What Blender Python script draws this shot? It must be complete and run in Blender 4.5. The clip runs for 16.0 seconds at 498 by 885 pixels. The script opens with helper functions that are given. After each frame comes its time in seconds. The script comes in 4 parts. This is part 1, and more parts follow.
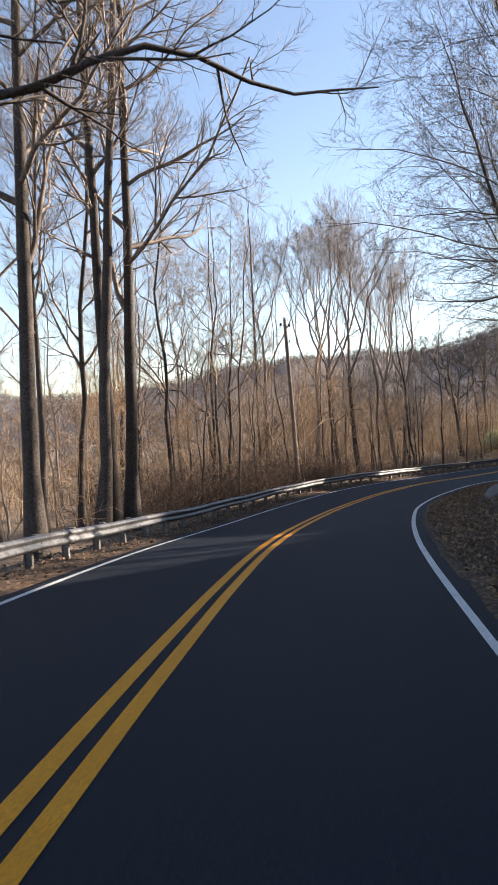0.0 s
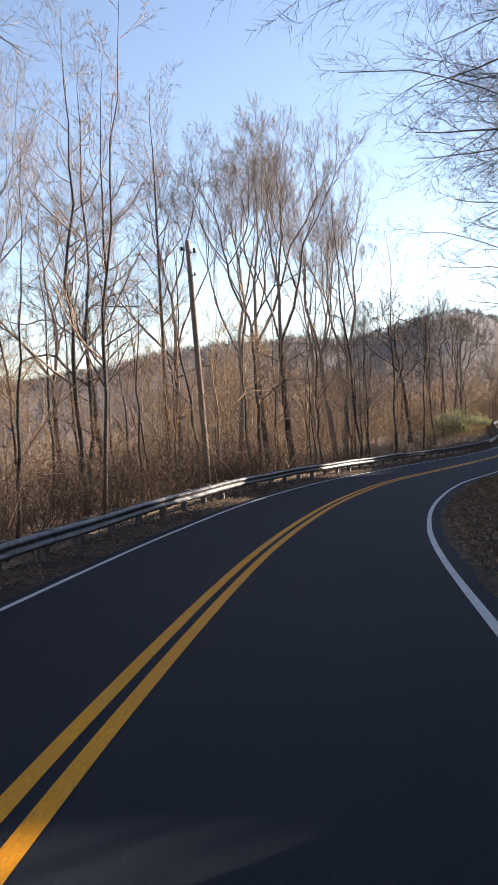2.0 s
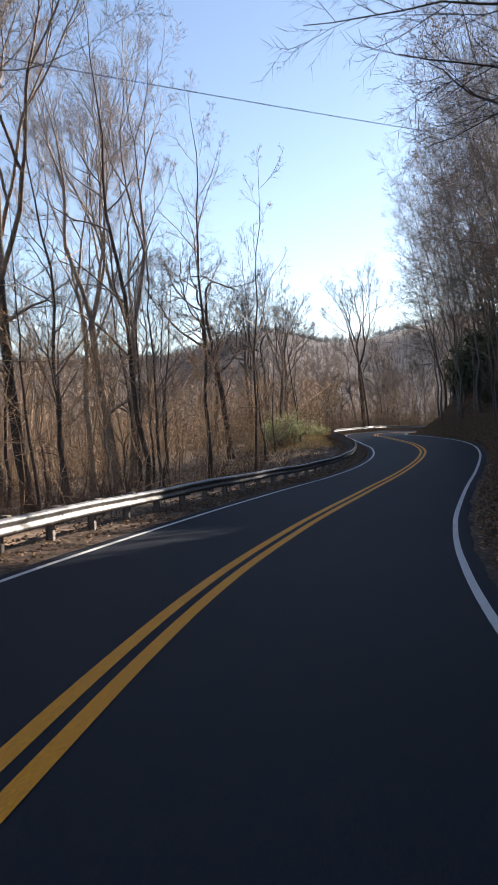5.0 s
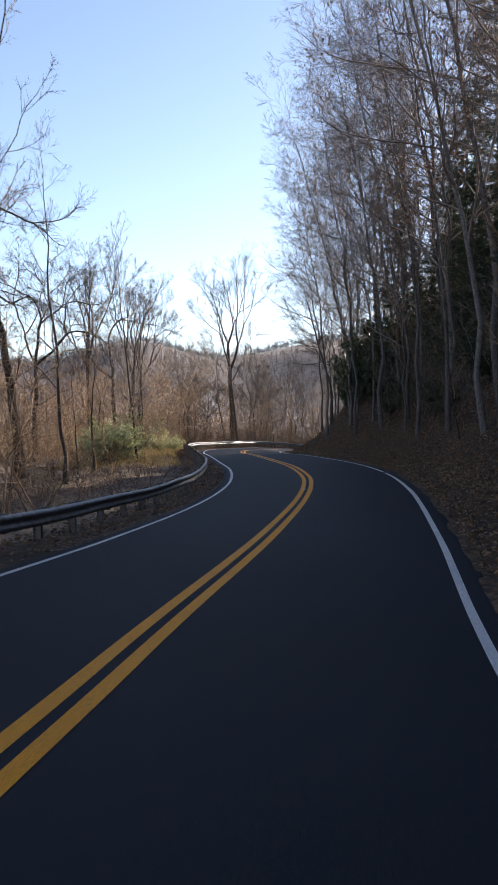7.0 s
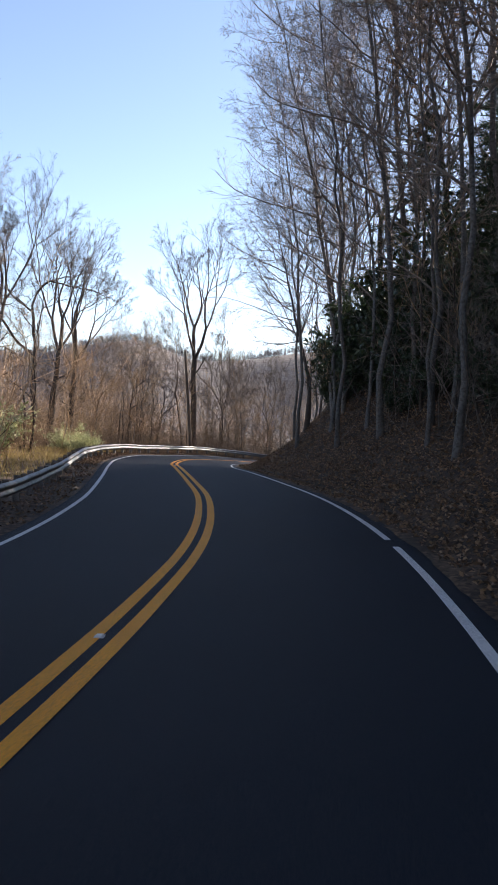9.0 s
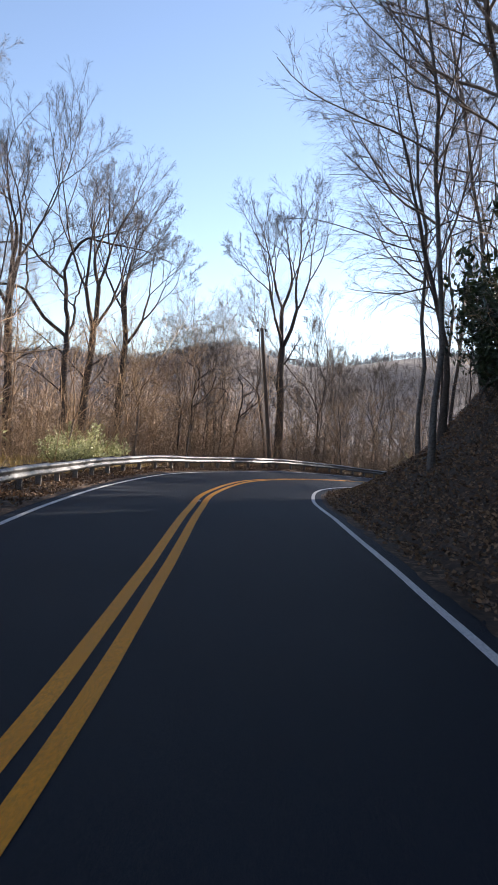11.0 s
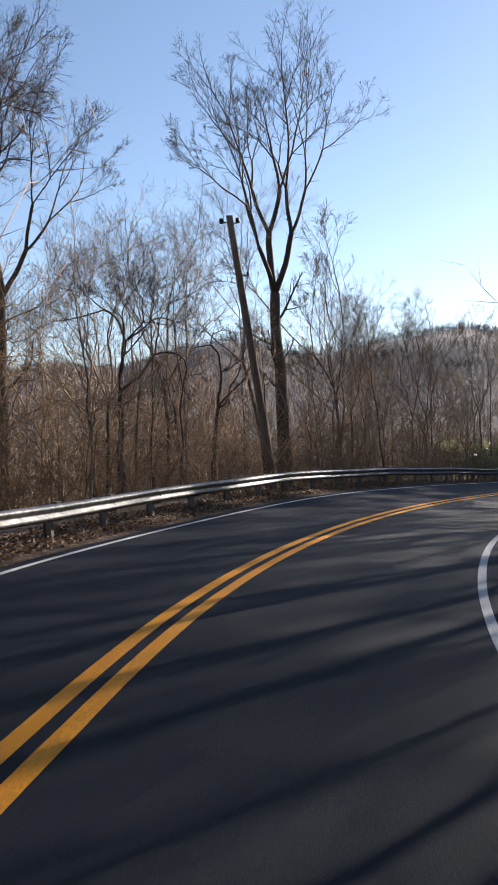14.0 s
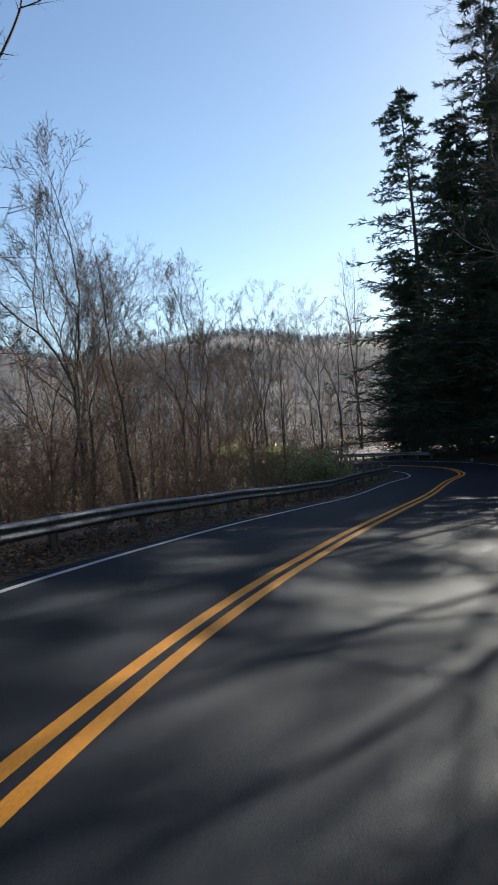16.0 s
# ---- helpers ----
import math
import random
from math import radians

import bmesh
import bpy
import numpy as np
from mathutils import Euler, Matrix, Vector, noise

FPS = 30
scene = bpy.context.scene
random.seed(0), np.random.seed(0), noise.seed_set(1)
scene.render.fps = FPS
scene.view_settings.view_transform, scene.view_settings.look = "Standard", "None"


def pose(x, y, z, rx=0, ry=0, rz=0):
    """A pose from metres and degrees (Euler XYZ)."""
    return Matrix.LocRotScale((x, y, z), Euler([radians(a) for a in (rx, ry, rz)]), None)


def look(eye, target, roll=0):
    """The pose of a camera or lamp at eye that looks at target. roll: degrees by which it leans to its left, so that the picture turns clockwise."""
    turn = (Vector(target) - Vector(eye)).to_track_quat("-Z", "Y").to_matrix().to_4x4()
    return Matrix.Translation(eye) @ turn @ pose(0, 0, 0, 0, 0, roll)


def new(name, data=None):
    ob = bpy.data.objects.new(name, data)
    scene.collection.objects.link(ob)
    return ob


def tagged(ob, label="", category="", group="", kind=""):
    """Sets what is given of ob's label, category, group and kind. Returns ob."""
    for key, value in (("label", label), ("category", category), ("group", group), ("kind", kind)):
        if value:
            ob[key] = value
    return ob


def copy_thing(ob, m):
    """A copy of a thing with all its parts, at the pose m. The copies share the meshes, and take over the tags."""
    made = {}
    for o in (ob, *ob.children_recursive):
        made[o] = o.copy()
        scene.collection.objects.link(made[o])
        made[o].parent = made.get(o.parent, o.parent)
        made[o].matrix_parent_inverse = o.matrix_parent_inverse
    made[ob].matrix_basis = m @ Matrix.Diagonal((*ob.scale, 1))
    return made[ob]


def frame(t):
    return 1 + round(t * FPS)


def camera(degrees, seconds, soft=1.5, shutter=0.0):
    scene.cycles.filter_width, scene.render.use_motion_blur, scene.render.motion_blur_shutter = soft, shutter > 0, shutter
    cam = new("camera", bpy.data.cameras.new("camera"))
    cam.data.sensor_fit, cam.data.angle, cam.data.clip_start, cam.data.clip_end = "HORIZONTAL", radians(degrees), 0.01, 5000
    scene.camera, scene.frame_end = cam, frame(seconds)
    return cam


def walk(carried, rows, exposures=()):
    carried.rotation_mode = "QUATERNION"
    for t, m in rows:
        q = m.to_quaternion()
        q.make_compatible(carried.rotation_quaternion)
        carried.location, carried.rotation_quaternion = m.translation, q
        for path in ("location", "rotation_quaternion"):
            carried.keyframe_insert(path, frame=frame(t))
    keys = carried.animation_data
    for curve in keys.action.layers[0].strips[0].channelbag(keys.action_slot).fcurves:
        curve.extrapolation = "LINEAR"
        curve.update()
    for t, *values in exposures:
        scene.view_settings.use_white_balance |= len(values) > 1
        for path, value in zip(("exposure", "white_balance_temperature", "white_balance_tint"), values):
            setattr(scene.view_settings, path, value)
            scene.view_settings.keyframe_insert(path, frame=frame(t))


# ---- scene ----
cam = camera(33.82, 16.0, soft=1.5, shutter=0.15)
# seconds, place in metres, turn in degrees
ROWS = [
    (0.0, 0.011, 0.004, 2.003, 88.80, 2.80, -0.00),
    (0.5, 0.366, 4.139, 1.822, 88.67, 2.71, -1.31),
    (1.0, 0.711, 8.303, 1.645, 88.44, 2.61, -2.64),
    (1.5, 1.241, 12.540, 1.512, 87.99, 2.43, -3.75),
    (2.0, 1.852, 16.883, 1.267, 87.68, 2.80, -4.95),
    (2.5, 2.600, 21.254, 1.031, 87.48, 2.62, -6.26),
    (3.0, 3.435, 25.813, 0.680, 87.78, 3.08, -7.90),
    (3.5, 4.534, 30.552, 0.428, 87.76, 3.00, -9.74),
    (4.0, 5.939, 35.530, 0.099, 88.07, 2.67, -12.39),
    (4.5, 7.551, 40.214, -0.045, 88.32, 2.92, -15.09),
    (5.0, 9.256, 44.595, -0.299, 88.35, 3.14, -17.91),
    (5.2, 10.143, 46.373, -0.357, 88.55, 3.46, -18.55),
    (5.6, 11.997, 49.957, -0.478, 88.88, 3.57, -20.08),
    (6.0, 13.896, 53.538, -0.612, 89.06, 3.00, -22.01),
    (6.5, 16.346, 57.975, -0.785, 89.13, 1.80, -24.51),
    (7.0, 18.902, 62.328, -0.951, 89.12, 0.68, -26.52),
    (7.3, 20.494, 64.882, -1.041, 89.11, 0.31, -27.23),
    (7.5, 21.588, 66.547, -1.092, 89.13, 0.21, -27.47),
    (8.0, 24.524, 70.556, -1.159, 89.48, -0.35, -27.94),
    (8.5, 27.526, 74.731, -1.173, 89.60, -1.12, -28.12),
    (9.0, 30.440, 78.953, -1.170, 89.69, -3.07, -27.26),
    (9.5, 33.132, 83.054, -1.118, 89.71, -3.47, -25.22),
    (10.0, 35.468, 87.113, -1.070, 89.52, -3.55, -22.52),
    (10.2, 36.310, 88.763, -1.060, 89.48, -3.63, -21.82),
    (10.6, 37.887, 92.103, -1.040, 89.54, -3.76, -20.74),
    (11.0, 39.350, 95.465, -1.017, 89.76, -3.80, -19.95),
    (11.5, 41.066, 99.654, -0.984, 90.14, -3.61, -19.32),
    (12.0, 42.710, 103.772, -0.950, 90.48, -3.05, -19.06),
    (12.3, 43.687, 106.184, -0.931, 90.62, -2.48, -19.06),
    (12.5, 44.326, 107.760, -0.919, 90.64, -1.96, -19.11),
    (13.0, 45.724, 111.598, -0.900, 90.27, -0.17, -19.24),
    (13.5, 47.226, 115.396, -0.929, 89.67, 1.01, -19.63),
    (14.0, 48.861, 119.225, -0.975, 89.61, 2.07, -19.69),
    (14.5, 50.792, 122.937, -0.983, 89.47, 3.53, -22.11),
    (15.0, 52.840, 126.484, -1.028, 89.44, 4.00, -25.76),
    (15.5, 55.286, 129.807, -1.077, 89.37, 4.34, -30.27),
    (16.0, 57.922, 133.059, -1.132, 89.25, 4.67, -34.85),
]
SKY, SUN = 0.060, 5.0
EXPOSURES = [(0.0, 2.2, 7000, 16), (2.5, 2.2, 7000, 17), (3.2, 2.1, 6900, 17), (4.0, 1.95, 6800, 15), (7.5, 2.1, 6700, 17), (10.0, 2.1, 6600, 17), (12.5, 1.80, 6500, 14), (14.5, 1.60, 6400, 13), (16.0, 1.34, 6100, 7)]
walk(cam, [(t, pose(x, y, z, rx, ry, rz)) for t, x, y, z, rx, ry, rz in ROWS],
     exposures=EXPOSURES)

# ---- daylight: low winter sun from the uphill side, clear sky ----
SUN_AZIMUTH, SUN_HEIGHT = 65.0, 22.0
world = bpy.data.worlds.new("sky")
scene.world = world
world.use_nodes = True
wn = world.node_tree
sky = wn.nodes.new("ShaderNodeTexSky")
sky.sky_type = "NISHITA"
sky.sun_disc = False
sky.sun_elevation, sky.sun_rotation = radians(SUN_HEIGHT), radians(SUN_AZIMUTH)
sky.altitude, sky.air_density, sky.dust_density, sky.ozone_density = 900, 1.0, 0.4, 1.0
wn.links.new(sky.outputs[0], wn.nodes["Background"].inputs[0])
wn.nodes["Background"].inputs[1].default_value = SKY
sun = new("sun", bpy.data.lights.new("sun", "SUN"))
sun.data.energy, sun.data.angle, sun.data.color = SUN, radians(0.55), (1.0, 0.90, 0.76)
a, e = radians(SUN_AZIMUTH), radians(SUN_HEIGHT)
SUN_WAY = Vector((math.sin(a) * math.cos(e), math.cos(a) * math.cos(e), math.sin(e)))
sun.matrix_world = look(SUN_WAY * 300, (0, 0, 0))


# ---- materials ----
def surface(name, colors, scale=4.0, rough=0.9, bump=0.3, bump_scale=60.0, fine=None, spec=0.3, metal=0.0, per_object=0.0, coords="Object"):
    """Noise-mixed colours at two scales with fine relief. colors: three base colours."""
    m = bpy.data.materials.new(name)
    m.use_nodes = True
    t = m.node_tree
    b = t.nodes["Principled BSDF"]
    co = t.nodes.new("ShaderNodeTexCoord")
    geo = t.nodes.new("ShaderNodeNewGeometry")
    place = geo.outputs["Position"] if coords == "World" else co.outputs[coords]
    big = t.nodes.new("ShaderNodeTexNoise")
    big.inputs["Scale"].default_value, big.inputs["Detail"].default_value = scale, 6
    small = t.nodes.new("ShaderNodeTexNoise")
    small.inputs["Scale"].default_value, small.inputs["Detail"].default_value = fine or scale * 14, 4
    ramp = t.nodes.new("ShaderNodeValToRGB")
    ramp.color_ramp.elements[0].position, ramp.color_ramp.elements[1].position = 0.3, 0.72
    ramp.color_ramp.elements[0].color, ramp.color_ramp.elements[1].color = (*colors[0], 1), (*colors[1], 1)
    mix = t.nodes.new("ShaderNodeMix")
    mix.data_type = "RGBA"
    mix.inputs["B"].default_value = (*colors[2], 1)
    cut = t.nodes.new("ShaderNodeValToRGB")
    cut.color_ramp.elements[0].position, cut.color_ramp.elements[1].position = 0.42, 0.66
    t.links.new(place, big.inputs["Vector"])
    t.links.new(place, small.inputs["Vector"])
    t.links.new(big.outputs["Fac"], ramp.inputs["Fac"])
    t.links.new(small.outputs["Fac"], cut.inputs["Fac"])
    t.links.new(cut.outputs["Color"], mix.inputs["Factor"])
    t.links.new(ramp.outputs["Color"], mix.inputs["A"])
    out = mix.outputs["Result"]
    if per_object:
        info = t.nodes.new("ShaderNodeObjectInfo")
        hsv = t.nodes.new("ShaderNodeHueSaturation")
        rng_ = t.nodes.new("ShaderNodeMapRange")
        rng_.inputs["To Min"].default_value, rng_.inputs["To Max"].default_value = 1 - per_object, 1 + per_object
        t.links.new(info.outputs["Random"], rng_.inputs["Value"])
        t.links.new(rng_.outputs["Result"], hsv.inputs["Value"])
        t.links.new(out, hsv.inputs["Color"])
        out = hsv.outputs["Color"]
    t.links.new(out, b.inputs["Base Color"])
    b.inputs["Roughness"].default_value, b.inputs["Specular IOR Level"].default_value, b.inputs["Metallic"].default_value = rough, spec, metal
    if bump:
        grain = t.nodes.new("ShaderNodeTexNoise")
        grain.inputs["Scale"].default_value, grain.inputs["Detail"].default_value = bump_scale, 3
        bp = t.nodes.new("ShaderNodeBump")
        bp.inputs["Strength"].default_value, bp.inputs["Distance"].default_value = bump, 0.02
        t.links.new(place, grain.inputs["Vector"])
        t.links.new(grain.outputs["Fac"], bp.inputs["Height"])
        t.links.new(bp.outputs["Normal"], b.inputs["Normal"])
    return m


def leafy(name, dark, light, rough=0.6, through_light=0.25):
    """Leaves that vary piece by piece and let some light through."""
    m = bpy.data.materials.new(name)
    m.use_nodes = True
    t = m.node_tree
    b = t.nodes["Principled BSDF"]
    geo = t.nodes.new("ShaderNodeNewGeometry")
    ramp = t.nodes.new("ShaderNodeValToRGB")
    ramp.color_ramp.elements[0].color, ramp.color_ramp.elements[1].color = (*dark, 1), (*light, 1)
    t.links.new(geo.outputs["Random Per Island"], ramp.inputs["Fac"])
    t.links.new(ramp.outputs["Color"], b.inputs["Base Color"])
    b.inputs["Roughness"].default_value = rough
    glow = t.nodes.new("ShaderNodeBsdfTranslucent")
    t.links.new(ramp.outputs["Color"], glow.inputs["Color"])
    mix = t.nodes.new("ShaderNodeMixShader")
    mix.inputs[0].default_value = through_light
    t.links.new(b.outputs[0], mix.inputs[1])
    t.links.new(glow.outputs[0], mix.inputs[2])
    t.links.new(mix.outputs[0], t.nodes["Material Output"].inputs[0])
    return m


def leaf_floor(name, browns, size, soil):
    """Ground covered with dead leaves: cells of leaf size in several browns, bare soil between the drifts."""
    m = bpy.data.materials.new(name)
    m.use_nodes = True
    t = m.node_tree
    b = t.nodes["Principled BSDF"]
    geo = t.nodes.new("ShaderNodeNewGeometry")
    warp = t.nodes.new("ShaderNodeTexNoise")
    warp.inputs["Scale"].default_value = size * 0.8
    add = t.nodes.new("ShaderNodeVectorMath")
    add.operation = "MULTIPLY_ADD"
    add.inputs[1].default_value = (0.09, 0.09, 0.09)
    cell = t.nodes.new("ShaderNodeTexVoronoi")
    cell.inputs["Scale"].default_value = size
    split = t.nodes.new("ShaderNodeSeparateColor")
    ramp = t.nodes.new("ShaderNodeValToRGB")
    el = ramp.color_ramp.elements
    el[0].color, el[1].color = (*browns[0], 1), (*browns[-1], 1)
    for k, c in enumerate(browns[1:-1]):
        el.new((k + 1) / (len(browns) - 1)).color = (*c, 1)
    patch = t.nodes.new("ShaderNodeTexNoise")
    patch.inputs["Scale"].default_value, patch.inputs["Detail"].default_value = 0.55, 5
    cut = t.nodes.new("ShaderNodeValToRGB")
    cut.color_ramp.elements[0].position, cut.color_ramp.elements[1].position = 0.52, 0.70
    mix = t.nodes.new("ShaderNodeMix")
    mix.data_type = "RGBA"
    mix.inputs["B"].default_value = (*soil, 1)
    bp = t.nodes.new("ShaderNodeBump")
    bp.inputs["Strength"].default_value, bp.inputs["Distance"].default_value = 0.9, 0.05
    pos = geo.outputs["Position"]
    t.links.new(pos, warp.inputs["Vector"])
    t.links.new(warp.outputs["Color"], add.inputs[0])
    t.links.new(pos, add.inputs[2])
    t.links.new(add.outputs["Vector"], cell.inputs["Vector"])
    t.links.new(cell.outputs["Color"], split.inputs["Color"])
    t.links.new(split.outputs[0], ramp.inputs["Fac"])
    t.links.new(pos, patch.inputs["Vector"])
    t.links.new(patch.outputs["Fac"], cut.inputs["Fac"])
    t.links.new(cut.outputs["Color"], mix.inputs["Factor"])
    t.links.new(ramp.outputs["Color"], mix.inputs["A"])
    t.links.new(mix.outputs["Result"], b.inputs["Base Color"])
    t.links.new(split.outputs[1], bp.inputs["Height"])
    t.links.new(bp.outputs["Normal"], b.inputs["Normal"])
    b.inputs["Roughness"].default_value, b.inputs["Specular IOR Level"].default_value = 0.9, 0.2
    return m


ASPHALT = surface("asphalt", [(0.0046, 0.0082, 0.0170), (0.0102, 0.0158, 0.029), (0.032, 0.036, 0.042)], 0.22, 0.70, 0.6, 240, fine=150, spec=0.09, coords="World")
YELLOW = surface("yellow_road_paint", [(0.76, 0.285, 0.002), (0.86, 0.34, 0.003), (0.48, 0.20, 0.008)], 1.3, 0.7, 0.3, 220, fine=55, coords="World")
WHITE = surface("white_road_paint", [(0.55, 0.55, 0.55), (0.70, 0.70, 0.68), (0.33, 0.33, 0.34)], 1.1, 0.7, 0.3, 220, fine=48, coords="World")
EARTH = leaf_floor("leaf_strewn_earth", [(0.022, 0.015, 0.010), (0.050, 0.032, 0.021), (0.085, 0.054, 0.034), (0.15, 0.095, 0.056)], 13.0, (0.030, 0.023, 0.018))
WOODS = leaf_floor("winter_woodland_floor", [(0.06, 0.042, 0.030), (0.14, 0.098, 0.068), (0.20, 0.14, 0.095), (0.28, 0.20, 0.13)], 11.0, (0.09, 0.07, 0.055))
# mountain floor, greyed so that distance haze sits in its base colour
HAZED_SLOPES = leaf_floor("hazed_mountain_floor", [(0.06, 0.055, 0.06), (0.085, 0.078, 0.082), (0.11, 0.10, 0.102), (0.135, 0.122, 0.12)], 0.3, (0.07, 0.066, 0.07))
# leaf mould of the bank, with the shade lying there worked into its browns
BANK_SOIL = leaf_floor("shade_darkened_leaf_mould", [(0.015, 0.010, 0.007), (0.036, 0.022, 0.014), (0.058, 0.034, 0.020), (0.10, 0.058, 0.032)], 12.0, (0.020, 0.014, 0.010))
BARK = surface("grey_bark", [(0.058, 0.047, 0.040), (0.11, 0.092, 0.079), (0.035, 0.028, 0.024)], 2.2, 0.92, 0.9, 26, fine=19, per_object=0.25)
BARK_PALE = surface("pale_bark", [(0.20, 0.165, 0.13), (0.30, 0.255, 0.205), (0.12, 0.095, 0.075)], 2.0, 0.92, 0.8, 24, fine=17, per_object=0.2)
BARK_SMOOTH = surface("smooth_grey_bark", [(0.125, 0.118, 0.112), (0.20, 0.19, 0.18), (0.075, 0.068, 0.062)], 2.4, 0.85, 0.5, 24, fine=15, per_object=0.3)
TWIG = surface("twig_bark", [(0.19, 0.155, 0.13), (0.29, 0.24, 0.20), (0.13, 0.105, 0.088)], 3.0, 0.9, 0.0, fine=8, per_object=0.25)
FAR_BARK = surface("far_grey_bark", [(0.30, 0.225, 0.165), (0.42, 0.325, 0.24), (0.19, 0.145, 0.11)], 0.05, 0.9, 0.0, fine=0.4, coords="World")
BRAMBLE = surface("dark_bramble", [(0.075, 0.050, 0.036), (0.12, 0.080, 0.055), (0.045, 0.030, 0.024)], 3.0, 0.9, 0.0, fine=8)
# grey-violet put into the far bark in place of haze in the air
HAZED_BARK = surface("hazed_mountain_bark", [(0.118, 0.108, 0.118), (0.165, 0.152, 0.162), (0.082, 0.076, 0.084)], 0.01, 0.9, 0.0, fine=0.15, coords="World")
TWIG_RED = surface("reddish_twig_bark", [(0.32, 0.215, 0.125), (0.46, 0.325, 0.195), (0.20, 0.13, 0.08)], 3.0, 0.9, 0.0, fine=8, per_object=0.25)
GALVANISED = surface("galvanised_steel", [(0.13, 0.138, 0.148), (0.21, 0.218, 0.227), (0.085, 0.082, 0.08)], 1.6, 0.52, 0.15, 30, fine=9, spec=0.4, metal=0.5, coords="World")
POST_STEEL = surface("weathered_post_steel", [(0.16, 0.15, 0.14), (0.28, 0.27, 0.26), (0.12, 0.09, 0.07)], 3.0, 0.6, 0.3, 40, spec=0.4, metal=0.3, coords="World")
BLOCK_WOOD = surface("weathered_block_wood", [(0.12, 0.10, 0.08), (0.20, 0.17, 0.14), (0.07, 0.06, 0.05)], 5.0, 0.9, 0.6, 50, coords="World")
POLE_WOOD = surface("weathered_pole_wood", [(0.17, 0.135, 0.105), (0.26, 0.215, 0.175), (0.10, 0.08, 0.065)], 1.5, 0.9, 0.7, 45, fine=22)
BLACK = surface("black_cable", [(0.02, 0.02, 0.022), (0.03, 0.03, 0.03), (0.015, 0.015, 0.015)], 3, 0.6, 0)
LITTER = leafy("fallen_leaves", (0.065, 0.04, 0.026), (0.31, 0.19, 0.105), 0.8, 0.1)
GRASS = leafy("dry_grass", (0.26, 0.19, 0.07), (0.50, 0.38, 0.16), 0.8, 0.3)
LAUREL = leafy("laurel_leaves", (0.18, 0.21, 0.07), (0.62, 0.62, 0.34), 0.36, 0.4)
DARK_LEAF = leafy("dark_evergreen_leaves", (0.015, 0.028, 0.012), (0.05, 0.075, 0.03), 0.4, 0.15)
STONE = surface("weathered_stone", [(0.12, 0.115, 0.11), (0.20, 0.19, 0.18), (0.08, 0.075, 0.07)], 3.0, 0.85, 0.6, 30, fine=22)
NEEDLES = leafy("conifer_needles", (0.012, 0.026, 0.014), (0.045, 0.075, 0.035), 0.6, 0.15)
REFLECTOR = surface("reflector_lens", [(0.55, 0.55, 0.52), (0.7, 0.7, 0.66), (0.4, 0.4, 0.4)], 8, 0.3, 0, spec=0.6)


# ---- mesh helpers ----
def mesh_of(name, verts, faces, smooth=False):
    """A mesh from arrays: verts (n, 3) and faces (m, k), or a list of such face arrays."""
    groups = [np.asarray(f, dtype=np.int32) for f in (faces if isinstance(faces, list) else [faces]) if len(f)]
    me = bpy.data.meshes.new(name)
    verts = np.asarray(verts, dtype=np.float32)
    loops = np.concatenate([g.ravel() for g in groups])
    totals = np.concatenate([np.full(len(g), g.shape[1], dtype=np.int32) for g in groups])
    starts = np.concatenate([[0], np.cumsum(totals)[:-1]]).astype(np.int32)
    me.vertices.add(len(verts))
    me.vertices.foreach_set("co", verts.ravel())
    me.loops.add(len(loops))
    me.loops.foreach_set("vertex_index", loops)
    me.polygons.add(len(totals))
    me.polygons.foreach_set("loop_start", starts)
    me.polygons.foreach_set("loop_total", totals)
    if smooth:
        me.polygons.foreach_set("use_smooth", np.ones(len(totals), dtype=bool))
    me.update(calc_edges=True)
    me.validate()
    return me


def piece(name, me, material, parent=None, label=""):
    me.materials.append(material)
    ob = new(name, me)
    ob.parent = parent
    return tagged(ob, label)


def part(name, bm, material, parent, label=""):
    me = bpy.data.meshes.new(name)
    bm.to_mesh(me)
    bm.free()
    return piece(name, me, material, parent, label)


